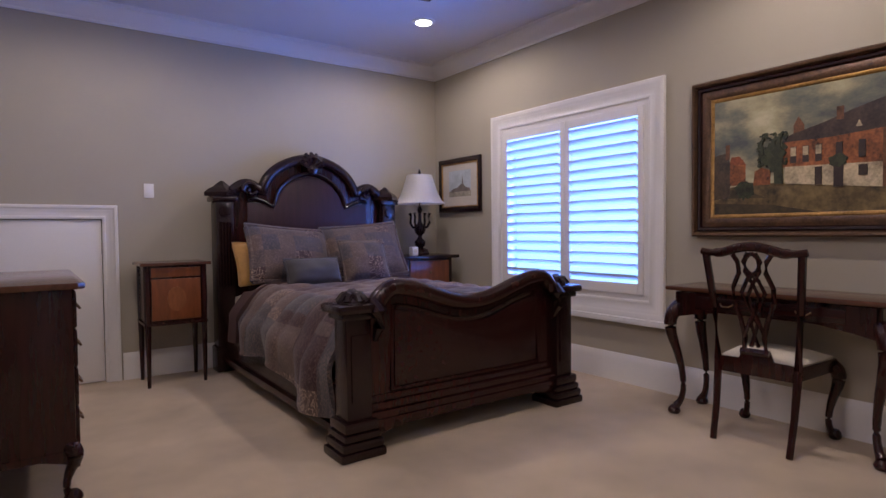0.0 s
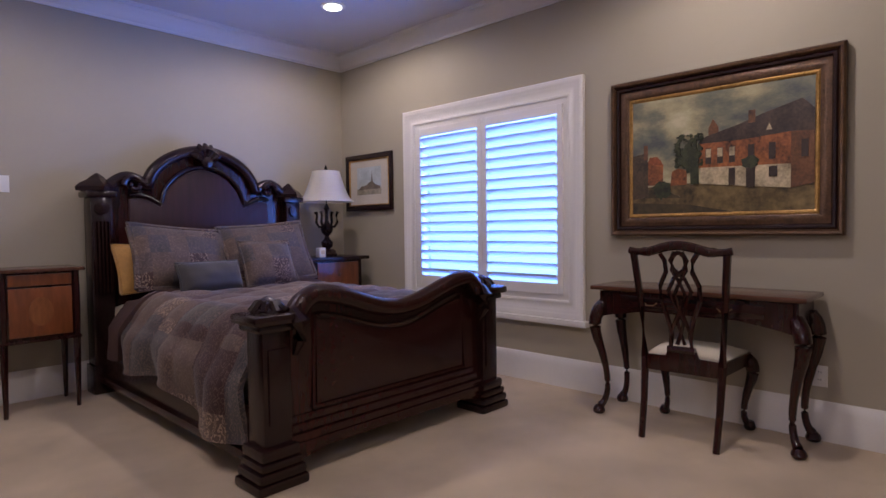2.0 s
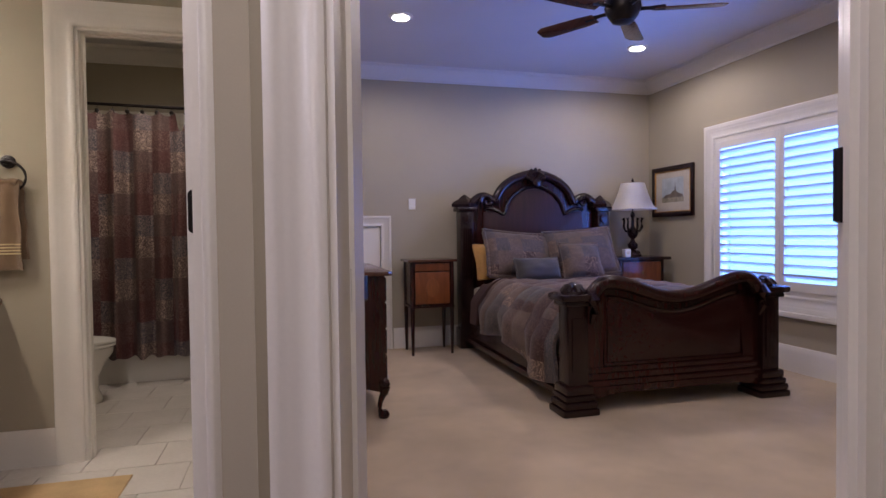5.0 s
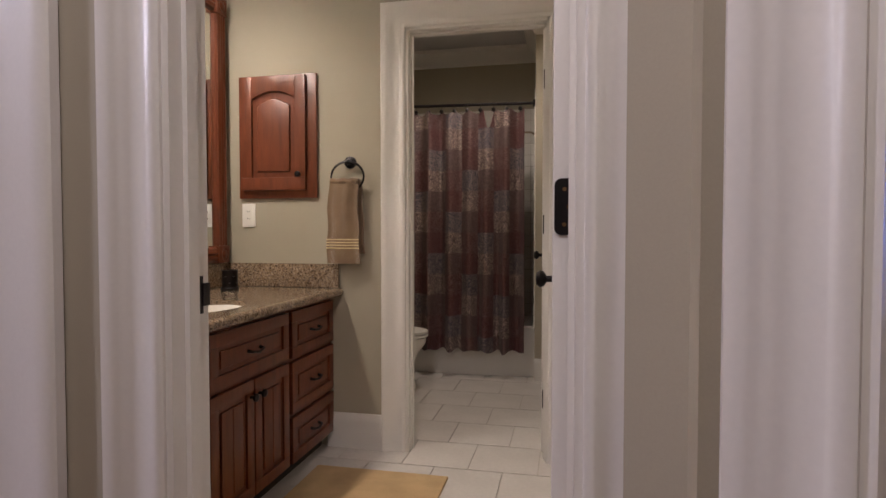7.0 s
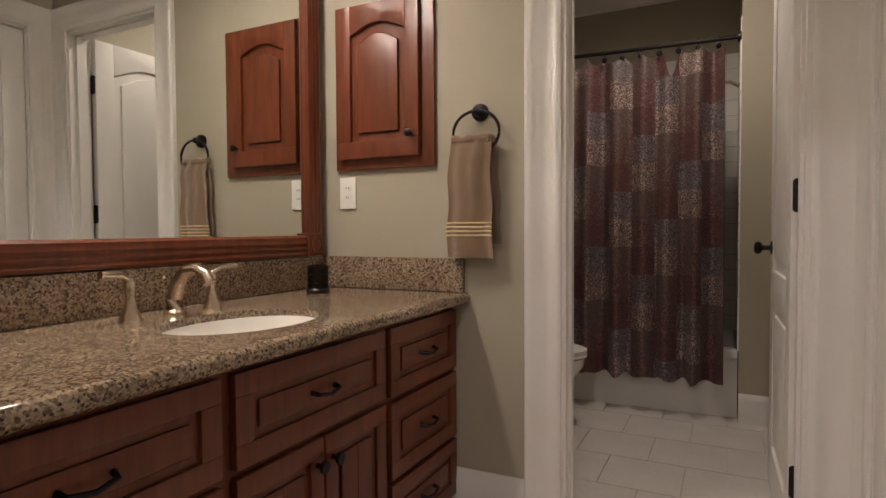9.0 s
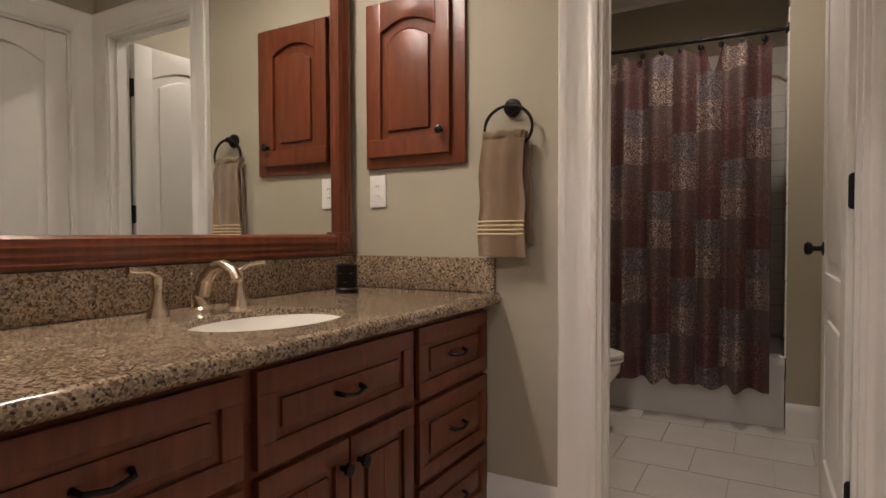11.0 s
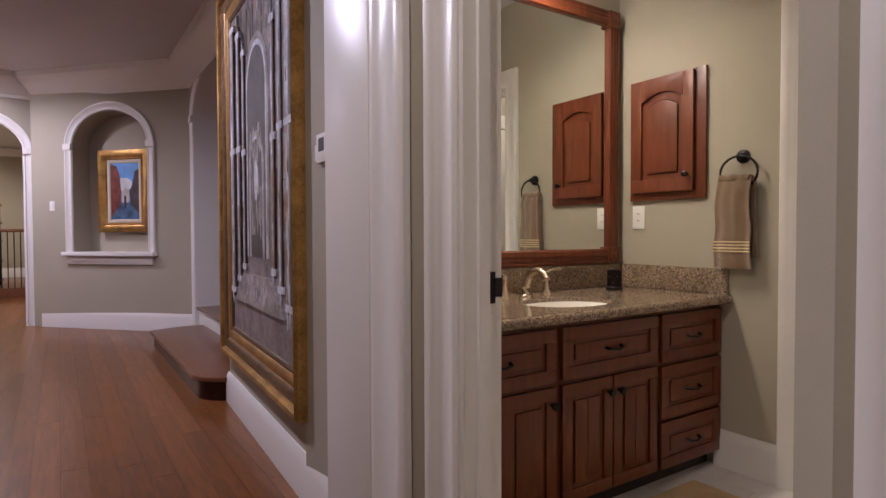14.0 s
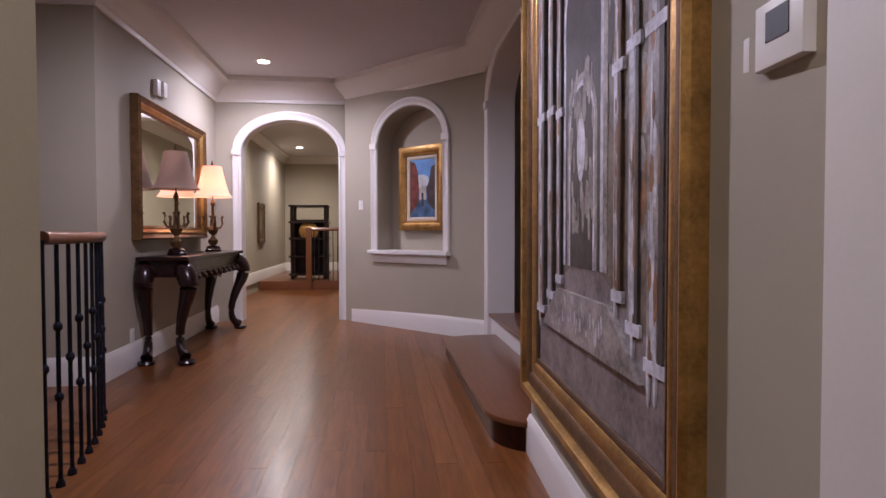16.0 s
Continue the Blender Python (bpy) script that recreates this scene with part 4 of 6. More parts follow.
# chest of drawers near the door
dc = thing("chest_of_drawers", "dark mahogany chest of drawers with cabriole feet", "dresser", (-0.05, 3.5, 0))
C0, C1, E0, E1 = -0.295, 0.2, 2.93, 4.05
part("body", cube(C0, C1, E0, E1, 0.22, 0.965, 0.006), MAHOG, dc)
bm = prism(bmesh.new(), [(C0, E0 - 0.04), (C1 + 0.02, E0 - 0.04), (C1 + 0.05, E0 - 0.01), (C1 + 0.05, E1 + 0.01), (C1 + 0.02, E1 + 0.04), (C0, E1 + 0.04)], 0.965, 0.995, plan, 0.009)
part("tabletop", bm, DARKTOP, dc, "polished top with shaped corners")
for i in range(4):
    z = 0.25 + i * 0.178
    dr = part("drawer", cube(C1, C1 + 0.018, E0 + 0.05, E1 - 0.05, z, z + 0.165, 0.006), MAHOGX, dc)
    for y in (E0 + 0.25, E1 - 0.25):
        part("pull", tube(bmesh.new(), [(C1 + 0.018, y - 0.05, z + 0.1), (C1 + 0.04, y - 0.03, z + 0.07), (C1 + 0.04, y + 0.03, z + 0.07), (C1 + 0.018, y + 0.05, z + 0.1)], 0.006, 6), BRONZE, dr)
part("apron", prism(bmesh.new(), [(E0, 0.24), (E0, 0.16), (E0 + 0.2, 0.2), (E1 - 0.2, 0.2), (E1, 0.16), (E1, 0.24)], C1 - 0.01, C1 + 0.012, lambda u, v, d: Vector((d, u, v))), MAHOG, dc)
part("side_apron", prism(bmesh.new(), [(C0, 0.24), (C0, 0.17), (C0 + 0.14, 0.21), (C1 - 0.14, 0.21), (C1, 0.17), (C1, 0.24)], E0 - 0.004, E0 + 0.014, lambda u, v, d: Vector((u, d, v))), MAHOG, dc)
for x, sx in ((C0 + 0.045, 0.2), (C1 - 0.03, 1)):
    for y, sy in ((E0 + 0.03, -1), (E1 - 0.03, 1)):
        part("leg", cabriole(x, y, 0.26, sx * 0.7, sy * 0.7, 0.95, 0.04), MAHOG, dc, "short cabriole leg")

# writing desk and chair below the painting
dk = thing("writing_desk", "dark mahogany writing desk on slender cabriole legs", "desk", (3.6, 1.47, 0))
DX0, DX1, DY0, DY1 = 3.45, 3.80, 0.9, 2.03
part("tabletop", cube(DX0 - 0.05, DX1 + 0.02, DY0 - 0.04, DY1 + 0.04, 0.81, 0.838, 0.01), DARKTOP, dk, "polished brown top")
part("apron", prism(bmesh.new(), [(DY0 + 0.03, 0.80), (DY0 + 0.03, 0.64), (DY0 + 0.12, 0.66), (DY0 + 0.3, 0.69), (DY1 - 0.3, 0.69), (DY1 - 0.12, 0.66), (DY1 - 0.03, 0.64), (DY1 - 0.03, 0.80)], DX0 - 0.01, DX0 + 0.012, lambda u, v, d: Vector((d, u, v))), MAHOG, dk)
part("back_apron", cube(DX1 - 0.02, DX1, DY0 + 0.03, DY1 - 0.03, 0.66, 0.80), MAHOG, dk)
for y in (DY0 + 0.005, DY1 - 0.02):
    part("side_apron", cube(DX0, DX1, y, y + 0.015, 0.66, 0.80), MAHOG, dk)
for i in range(2):
    y = DY0 + 0.16 + i * 0.42
    dr = part("drawer", cube(DX0 - 0.018, DX0 - 0.008, y, y + 0.4, 0.7, 0.785, 0.003), MAHOGX, dk)
    part("pull", tube(bmesh.new(), [(DX0 - 0.018, y + 0.16, 0.75), (DX0 - 0.035, y + 0.18, 0.735), (DX0 - 0.035, y + 0.22, 0.735), (DX0 - 0.018, y + 0.24, 0.75)], 0.004, 6), BRONZE, dr)
for x, sx in ((DX0 + 0.02, -1), (DX1 - 0.03, 0.4)):
    for y, sy in ((DY0 + 0.02, -1), (DY1 - 0.02, 1)):
        part("leg", cabriole(x, y, 0.72, sx, sy, 1.1, 0.04), MAHOG, dk, "slender cabriole leg with pad foot")

ch = thing("side_chair", "dark mahogany side chair with pierced splat and cream seat", "chair")
# the chair looks along +y in its own frame; its back is at y = 0
for s in (-1, 1):
    pts = [(s * 0.20, -0.08, 0), (s * 0.205, -0.03, 0.2), (s * 0.21, 0.0, 0.45), (s * 0.225, -0.015, 0.75), (s * 0.25, -0.07, 1.06)]
    part("back_leg", tube(bmesh.new(), pts, [0.019, 0.02, 0.024, 0.02, 0.021], 6), MAHOG, ch, "back leg running up into the stile")
    part("front_leg", cabriole(s * 0.235, 0.42, 0.43, s * 0.7, 0.7, 1.0, 0.034), MAHOG, ch, "cabriole front leg")
    part("side_rail", prism(bmesh.new(), [(0.0, 0.39), (0.44, 0.39), (0.44, 0.46), (0.0, 0.46)], -0.011, 0.011, lambda u, v, d, s=s: Vector((s * (0.2 + 0.04 * u / 0.44) + d, u, v))), MAHOG, ch)
part("front_rail", cube(-0.24, 0.24, 0.42, 0.445, 0.39, 0.46, 0.004), MAHOG, ch)
part("back_rail", prism(bmesh.new(), [(-0.2, 0.385), (0.2, 0.385), (0.2, 0.47), (0.09, 0.475), (0.07, 0.53), (-0.07, 0.53), (-0.09, 0.475), (-0.2, 0.47)], -0.012, 0.014, lambda u, v, d: Vector((u, d, v)), 0.003), MAHOG, ch)
top = [(-0.275 + 0.55 * i / 24, -0.072 - 0.012 * math.cos((i / 12 - 1) * math.pi / 2), 1.075 + 0.03 * math.cos((i / 12 - 1) * math.pi) * (1 if abs(i - 12) < 8 else 0.6) + 0.02 * (abs(i / 12 - 1) ** 4)) for i in range(25)]
part("crest_rail", tube(bmesh.new(), top, [0.026 if 3 < i < 21 else 0.02 for i in range(25)], 8, 0.7), MAHOG, ch, "bowed crest rail")
sp = bmesh.new()
yb = lambda z: -0.015 - 0.055 * max(0, (z - 0.5) / 0.55) ** 1.3
for s in (-1, 1):
    tube(sp, [(s * x, yb(z), z) for x, z in ((0.06, 0.5), (0.05, 0.6), (0.07, 0.7), (0.105, 0.8), (0.105, 0.88), (0.07, 0.96), (0.075, 1.02), (0.1, 1.06))], 0.014, 6)
    tube(sp, [(s * x, yb(z), z) for x, z in ((0.02, 0.55), (-0.02, 0.68), (0.03, 0.78), (0.062, 0.85), (0.03, 0.92), (-0.025, 0.97), (-0.045, 1.02), (-0.02, 1.07))], 0.012, 6)
    tube(sp, [(s * x, yb(z), z) for x, z in ((0.05, 0.62), (0.0, 0.75), (-0.03, 0.83), (0.0, 0.9), (0.04, 0.97), (0.03, 1.04), (0.0, 1.07))], 0.011, 6)
tube(sp, [(-0.075, yb(0.53), 0.52), (0.075, yb(0.53), 0.52)], 0.02, 6)
part("splat", sp, MAHOG, ch, "pierced interlaced splat")
part("seat", cloth(12, 10, lambda s, t: Vector(((s - 0.5) * (0.40 + 0.07 * t), 0.02 + t * 0.4, 0.455 + 0.045 * (1 - (2 * s - 1) ** 4) * (1 - (2 * t - 1) ** 4))), -0.02), CREAM, ch, "cream upholstered drop-in seat")
ch.matrix_basis = pose(3.3, 1.44, 0, 0, 0, -87)


def picture(name, f, u0, u1, v0, v1, widths, mats, label, art, depth=0.05):
    """A framed picture on the wall frame f; widths and mats of the nested frame mouldings."""
    t = thing(name, label, "painting", tuple(f((u0 + u1) / 2, v0, 0)))
    o, lift = 0.0, depth
    for i, (w, mt) in enumerate(zip(widths, mats)):
        path = [(u0 + o, v0 + o), (u1 - o, v0 + o), (u1 - o, v1 - o), (u0 + o, v1 - o)]
        prof = [(0, 0.003), (0, lift * 0.8), (w * 0.3, lift), (w * 0.7, lift * 0.92), (w, lift * 0.6), (w, 0.003)]
        part("frame_moulding", sweep(bmesh.new(), path, prof, f, True), mt, t)
        o += w
        lift *= 0.72
    a0, a1, b0, b1 = u0 + o, u1 - o, v0 + o, v1 - o
    for k, (pn, poly, mt) in enumerate(art):
        bm = bmesh.new()
        for j, q in enumerate(poly if isinstance(poly[0][0], tuple) else [poly]):
            prism(bm, [(a0 + (a1 - a0) * x, b0 + (b1 - b0) * y) for x, y in q], 0.004, 0.012 + 0.0004 * k + 0.000003 * j, f)
        ob = part(pn, bm, mt, t)
        if isinstance(poly[0][0], tuple):
            ob["kind"] = "stuff"
    return t


def blob(cx, cy, rx, ry, n=26, seed=0, rough=0.25):
    return [(cx + rx * math.cos(a) * (1 + rough * noise.noise(Vector((math.cos(a) * 3, math.sin(a) * 3, seed)))), cy + ry * math.sin(a) * (1 + rough * noise.noise(Vector((math.cos(a) * 3, math.sin(a) * 3, seed + 7))))) for a in [2 * math.pi * i / n for i in range(n)]]


def quad(x0, x1, y0, y1):
    return [(x0, y0), (x1, y0), (x1, y1), (x0, y1)]


def strokes(count, x0, x1, y0, y1, w, h, seed, lean=0.0):
    """Loose brush strokes scattered over a region of a canvas."""
    rng = random.Random(seed)
    out = []
    for _ in range(count):
        x, y = rng.uniform(x0, x1), rng.uniform(y0, y1)
        a, b = w * rng.uniform(0.4, 1.3) / 2, h * rng.uniform(0.4, 1.3) / 2
        a, b = min(a, 1 - x, x), min(b, 1 - y, y)
        sk = lean * b
        out.append([(min(1, max(0, x + a * p + sk * q)), y + b * q) for p, q in ((-1, -0.5), (-0.3, -1), (0.6, -0.9), (1, 0.1), (0.5, 1), (-0.6, 0.8))])
    return out


def paint(name, c, vary=0.3, big=9, fine=60):
    return surface("oil_" + name, c, 0.4, big=big, fine=fine, vary=vary, relief=0.25)


def sky_paint(name):
    """Soft clouds, blue grey through olive to cream."""
    m, n, l, b = nodes_of("oil_" + name)
    v = coords(n, l, (1, 1, 1.7))
    k = ramp(n, [(0.36, (0.07, 0.082, 0.075)), (0.47, (0.17, 0.165, 0.11)), (0.56, (0.34, 0.3, 0.17)), (0.68, (0.5, 0.45, 0.28))])
    l.new(noise_tex(n, l, v, 2.6, 6, 0.6), k.inputs[0])
    l.new(k.outputs[0], b.inputs["Base Color"])
    b.inputs["Roughness"].default_value = 0.38
    bump(n, l, b, noise_tex(n, l, v, 90, 3), 0.2)
    return m


sky_p = sky_paint("stormy_sky")
ground_p = paint("ground", (0.13, 0.09, 0.035), 0.5, 7, 30)
earth_p = paint("dark_ground", (0.05, 0.036, 0.016), 0.4, 8, 30)
roof_p = paint("roof", (0.045, 0.028, 0.02), 0.4, 10)
brick_p = paint("brick_house", (0.24, 0.08, 0.025), 0.5, 10)
gable_p = paint("shaded_gable", (0.12, 0.05, 0.02), 0.4)
plaster_p = paint("plaster", (0.42, 0.34, 0.21), 0.35, 10)
leaf_p = paint("tree", (0.03, 0.035, 0.014), 0.5, 20)
windw_p = paint("window", (0.04, 0.025, 0.018), 0.2)
# u runs along the wall towards +y, so the picture's right side is at small u
mir = lambda poly: [(1 - x, y) for x, y in poly][::-1]
many = lambda polys: [mir(q) for q in polys]
shapes = [("ground", [(0, 0), (1, 0), (1, 0.2), (0.6, 0.25), (0.2, 0.25), (0, 0.22)], ground_p), ("ground_shade", [(0, 0), (0.6, 0), (0.35, 0.07), (0, 0.1)], earth_p), ("ground_shade", [(0.05, 0.14), (0.32, 0.13), (0.2, 0.2), (0.05, 0.22)], earth_p),
          ("far_house", [(0.24, 0.24), (0.25, 0.36), (0.29, 0.385), (0.34, 0.36), (0.34, 0.24)], brick_p), ("far_house", [(0.1, 0.25), (0.1, 0.46), (0.14, 0.5), (0.18, 0.47), (0.195, 0.42), (0.195, 0.25)], brick_p), ("far_roof", [(0.095, 0.44), (0.11, 0.5), (0.16, 0.5), (0.2, 0.42)], paint("tile_roof", (0.22, 0.06, 0.02), 0.3)),
          ("near_house", [(0, 0.13), (0, 0.52), (0.03, 0.53), (0.08, 0.54), (0.1, 0.45), (0.1, 0.15)], paint("near_house", (0.06, 0.04, 0.022), 0.4)), ("near_chimney", quad(0.072, 0.098, 0.48, 0.61), gable_p), ("bush", blob(0.19, 0.21, 0.055, 0.08, 26, 1, 0.5), leaf_p),
          ("tower", [(0.465, 0.6), (0.465, 0.7), (0.49, 0.77), (0.52, 0.7), (0.52, 0.62)], gable_p), ("house_wall", [(0.41, 0.37), (0.89, 0.35), (0.89, 0.6), (0.41, 0.58)], brick_p), ("house_base", [(0.42, 0.24), (0.89, 0.17), (0.89, 0.355), (0.42, 0.375)], plaster_p), ("gable", [(0.89, 0.17), (1, 0.2), (1, 0.6), (0.89, 0.61)], gable_p),
          ("roof", [(0.41, 0.59), (0.45, 0.63), (0.63, 0.70), (0.75, 0.76), (0.944, 0.84), (1, 0.75), (1, 0.59), (0.89, 0.6), (0.65, 0.575), (0.42, 0.575)], roof_p), ("chimney", quad(0.68, 0.715, 0.7, 0.8), gable_p), ("dormer", [(0.77, 0.63), (0.785, 0.68), (0.8, 0.63)], plaster_p)]
for x, half in ((0.465, True), (0.53, True), (0.595, True), (0.695, False), (0.8, False), (0.955, False)):
    shapes.append(("painted_window", quad(x - 0.016, x + 0.016, 0.4, 0.53), windw_p))
    if half:
        shapes.append(("painted_blind", quad(x - 0.014, x + 0.014, 0.455, 0.525), plaster_p))
shapes += [("painted_door", quad(0.578, 0.612, 0.215, 0.355), windw_p), ("painted_door", quad(0.67, 0.715, 0.19, 0.38), windw_p), ("painted_window", quad(0.785, 0.825, 0.265, 0.345), windw_p), ("bush", blob(0.69, 0.39, 0.042, 0.05, 24, 6, 0.5), leaf_p),
           ("tree", blob(0.36, 0.47, 0.06, 0.13, 40, 4, 0.6), leaf_p), ("trunk", [(0.365, 0.24), (0.36, 0.45), (0.405, 0.5), (0.41, 0.24)], leaf_p)]
art = [("canvas", quad(0, 1, 0, 1), sky_p)] + [(a, mir(b), c) for a, b, c in shapes]
art.append(("foliage", many(strokes(110, 0.27, 0.43, 0.4, 0.66, 0.022, 0.03, 35)), leaf_p))
picture("landscape_painting", wall_frame((3.835, -0.9), (3.835, 5.28)), 1.665, 3.02, 1.15, 2.19, (0.035, 0.032, 0.055, 0.024), (FRAMEDARK, EBONY, FRAMEDARK, GOLD), "large oil painting of a brick house in dark gilt frame", art, 0.06)
sk = paint("pale_sky", (0.42, 0.47, 0.5), 0.12)
art = [("mat_board", quad(0, 1, 0, 1), surface("mat_board", (0.55, 0.5, 0.43), 0.9)), ("print", quad(0.18, 0.82, 0.22, 0.85), sk), ("field", quad(0.18, 0.82, 0.22, 0.36), paint("field", (0.3, 0.27, 0.2))),
       ("town", mir([(0.2, 0.34), (0.3, 0.42), (0.44, 0.44), (0.5, 0.5), (0.56, 0.52), (0.58, 0.75), (0.6, 0.52), (0.66, 0.45), (0.8, 0.4), (0.8, 0.34)]), paint("town", (0.14, 0.11, 0.09)))]
picture("small_print", wall_frame((3.835, -0.9), (3.835, 5.28)), 5.345, 6.075, 1.41, 1.985, (0.05, 0.015), (EBONY, GOLD), "small framed print of a church tower with wide mat", art, 0.035)

# ceiling fan
fan = thing("ceiling_fan", "dark bronze ceiling fan with wooden blades", "ceiling fan", (1.75, 2.55, 2.72))
fx, fy = 1.75, 2.52
part("rod", tube(bmesh.new(), [(fx, fy, 2.8), (fx, fy, 3.05)], 0.014, 10), IRON, fan)
part("canopy", lathe(bmesh.new(), [(0.02, 2.97), (0.06, 3.0), (0.07, 3.05)], (fx, fy, 0), 20), IRON, fan)
part("motor", lathe(bmesh.new(), [(0.03, 2.62), (0.07, 2.63), (0.1, 2.67), (0.12, 2.72), (0.11, 2.78), (0.04, 2.82)], (fx, fy, 0), 24), IRON, fan)
for i in range(5):
    a = radians(122 + 72 * i)
    c, s = math.cos(a), math.sin(a)
    to = lambda u, v, d, c=c, s=s: Vector((fx + c * u - s * v, fy + s * u + c * v, 2.7 + d + v * 0.2))
    bl = part("blade", prism(bmesh.new(), [(0.2, -0.05), (0.3, -0.06), (0.6, -0.068), (0.65, -0.04), (0.65, 0.04), (0.6, 0.068), (0.3, 0.06), (0.2, 0.05)], 0, 0.008, to, 0.002), DARKTOP, fan)
    part("blade_iron", tube(bmesh.new(), [tuple(to(u, 0, 0.012)) for u in (0.09, 0.16, 0.27)], [0.016, 0.012, 0.02], 8), IRON, bl)

# low closet door, switches
cd = thing("closet_door", "low white painted closet door, closed", "door", (0.15, 5.28, 0))
cd["kind"] = "structure"
part("leaf", cube(-0.246, 0.526, 5.29, 5.325, 0.012, 1.322, 0.003), TRIM, cd)
for z in (0.25, 1.05):
    part("hinge", tube(bmesh.new(), [(0.529, 5.283, z), (0.529, 5.283, z + 0.09)], 0.006, 8), NICKEL, cd)


def plate(f, u, v, kind, w=0.075, h=0.118):
    label = {"outlet": "white duplex wall outlet", "switch": "white rocker light switch"}[kind]
    t = thing("wall_" + kind, label, kind, tuple(f(u, v, 0)))
    r = lambda a, b, c, d: [(u + a, v + c), (u + b, v + c), (u + b, v + d), (u + a, v + d)]
    part("cover_plate", prism(bmesh.new(), r(-w / 2, w / 2, -h / 2, h / 2), 0.002, 0.009, f, 0.002), PLASTIC, t)
    if kind == "switch":
        part("rocker", prism(bmesh.new(), r(-0.017, 0.017, -0.034, 0.034), 0.008, 0.013, f, 0.002), PLASTIC, t)
    else:
        for c in (-0.021, 0.021):
            s = part("socket", prism(bmesh.new(), [(u + 0.017 * math.cos(a), v + c + 0.014 * math.sin(a)) for a in [i * math.pi / 8 for i in range(16)]], 0.008, 0.011, f), PLASTIC, t)
            for d in (-0.006, 0.006):
                part("slot", prism(bmesh.new(), r(d - 0.0015, d + 0.0015, c - 0.003, c + 0.006), 0.0105, 0.0116, f), DARKP, s)


plate(fN, 3.84 - 0.88, 1.57, "switch")
plate(wall_frame((3.84, -0.9), (3.84, 5.28)), 1.78, 0.36, "outlet")

# ---- bathroom ----
VX, VF = -2.655, -1.985


def raised(bm, y0, y1, z0, z1, x=VF):
    """A cabinet front that faces +x: frame, sunk field and raised centre."""
    b = 0.055 if min(y1 - y0, z1 - z0) > 0.2 else 0.046
    for a in ((y0, y1, z0, z0 + b), (y0, y1, z1 - b, z1), (y0, y0 + b, z0 + b, z1 - b), (y1 - b, y1, z0 + b, z1 - b)):
        box(bm, x, x + 0.02, a[0], a[1], a[2], a[3], 0.003)
    box(bm, x, x + 0.009, y0 + b, y1 - b, z0 + b, z1 - b)
    c = b + 0.022
    return bm, cube(x + 0.008, x + 0.017, y0 + c, y1 - c, z0 + c, z1 - c, 0.006)


va = thing("vanity_cabinet", "cherry wood bathroom vanity with raised panel fronts", "vanity", (-2.3, 1.7, 0))
part("body", cube(VX, VF - 0.002, 0.73, 2.685, 0.09, 0.745, 0.003), CHERRY, va)
part("face_frame", cube(VF - 0.022, VF - 0.002, 0.73, 2.685, 0.746, 0.884), CHERRY, va)
for y in (0.73, 2.665):
    part("side_panel", cube(VX, VF - 0.023, y, y + 0.02, 0.746, 0.884), CHERRY, va)
# set back 6 cm and much darker than the cherry fronts, not carved
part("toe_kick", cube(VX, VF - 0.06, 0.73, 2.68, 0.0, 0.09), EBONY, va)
FRONTS = [("drawer", 2.165, 2.675, 0.625, 0.86), ("drawer", 2.165, 2.675, 0.345, 0.605), ("drawer", 2.165, 2.675, 0.095, 0.325),
          ("drawer", 1.49, 2.13, 0.635, 0.86), ("door", 1.49, 1.805, 0.1, 0.615), ("door", 1.815, 2.13, 0.1, 0.615),
          ("drawer", 0.85, 1.45, 0.635, 0.86), ("door", 0.85, 1.145, 0.1, 0.615), ("door", 1.155, 1.45, 0.1, 0.615)]
for kind, y0, y1, z0, z1 in FRONTS:
    rails, centre = raised(bmesh.new(), y0, y1, z0, z1)
    d = part(kind, rails, CHERRY, va)
    part("raised_panel", centre, CHERRY, d)
    if kind == "drawer":
        y, z = (y0 + y1) / 2, (z0 + z1) / 2
        pts = [(VF + 0.018, y - 0.05, z), (VF + 0.04, y - 0.045, z - 0.004), (VF + 0.045, y, z - 0.012), (VF + 0.04, y + 0.045, z - 0.004), (VF + 0.018, y + 0.05, z)]
        part("pull", tube(bmesh.new(), pts, [0.008, 0.006, 0.006, 0.006, 0.008], 8), IRON, d, "dark bronze bar pull")
    else:
        y = y1 - 0.03 if (y0 < 1.6 and y0 > 1.4) or 1.1 < y0 < 1.2 else y0 + 0.03
        part("knob", lathe(bmesh.new(), [(0.008, 0.0), (0.007, 0.018), (0.018, 0.024), (0.018, 0.034), (0.008, 0.04)], (VF + 0.018, y, 0.545), 14, "x"), IRON, d, "dark bronze round knob")
        if y0 > 1.4:
            for k in range(1, 4):
                yy = y0 + (y1 - y0) * k / 4
                part("bead", tube(bmesh.new(), [(VF + 0.016, yy, 0.18), (VF + 0.016, yy, 0.535)], 0.004, 6), CHERRY, d)

# worktop with an oval cut for the basin
SX, SY, SA, SB = -2.21, 1.76, 0.185, 0.25
bm = bmesh.new()
KO = 48
X0, X1, Y0, Y1 = VX, -1.93, 0.725, 2.686
ring_o, ring_i = [], []
for i in range(KO):
    a = 2 * math.pi * i / KO
    c, s = math.cos(a), math.sin(a)
    k = min((X1 - SX) / c if c > 1e-6 else (X0 - SX) / c if c < -1e-6 else 9, (Y1 - SY) / s if s > 1e-6 else (Y0 - SY) / s if s < -1e-6 else 9)
    ring_o.append((SX + c * k, SY + s * k))
    ring_i.append((SX + SA * c, SY + SB * s))
prof = [(ring_o, 0.885), (ring_o, 0.93), (ring_i, 0.93), (ring_i, 0.885)]
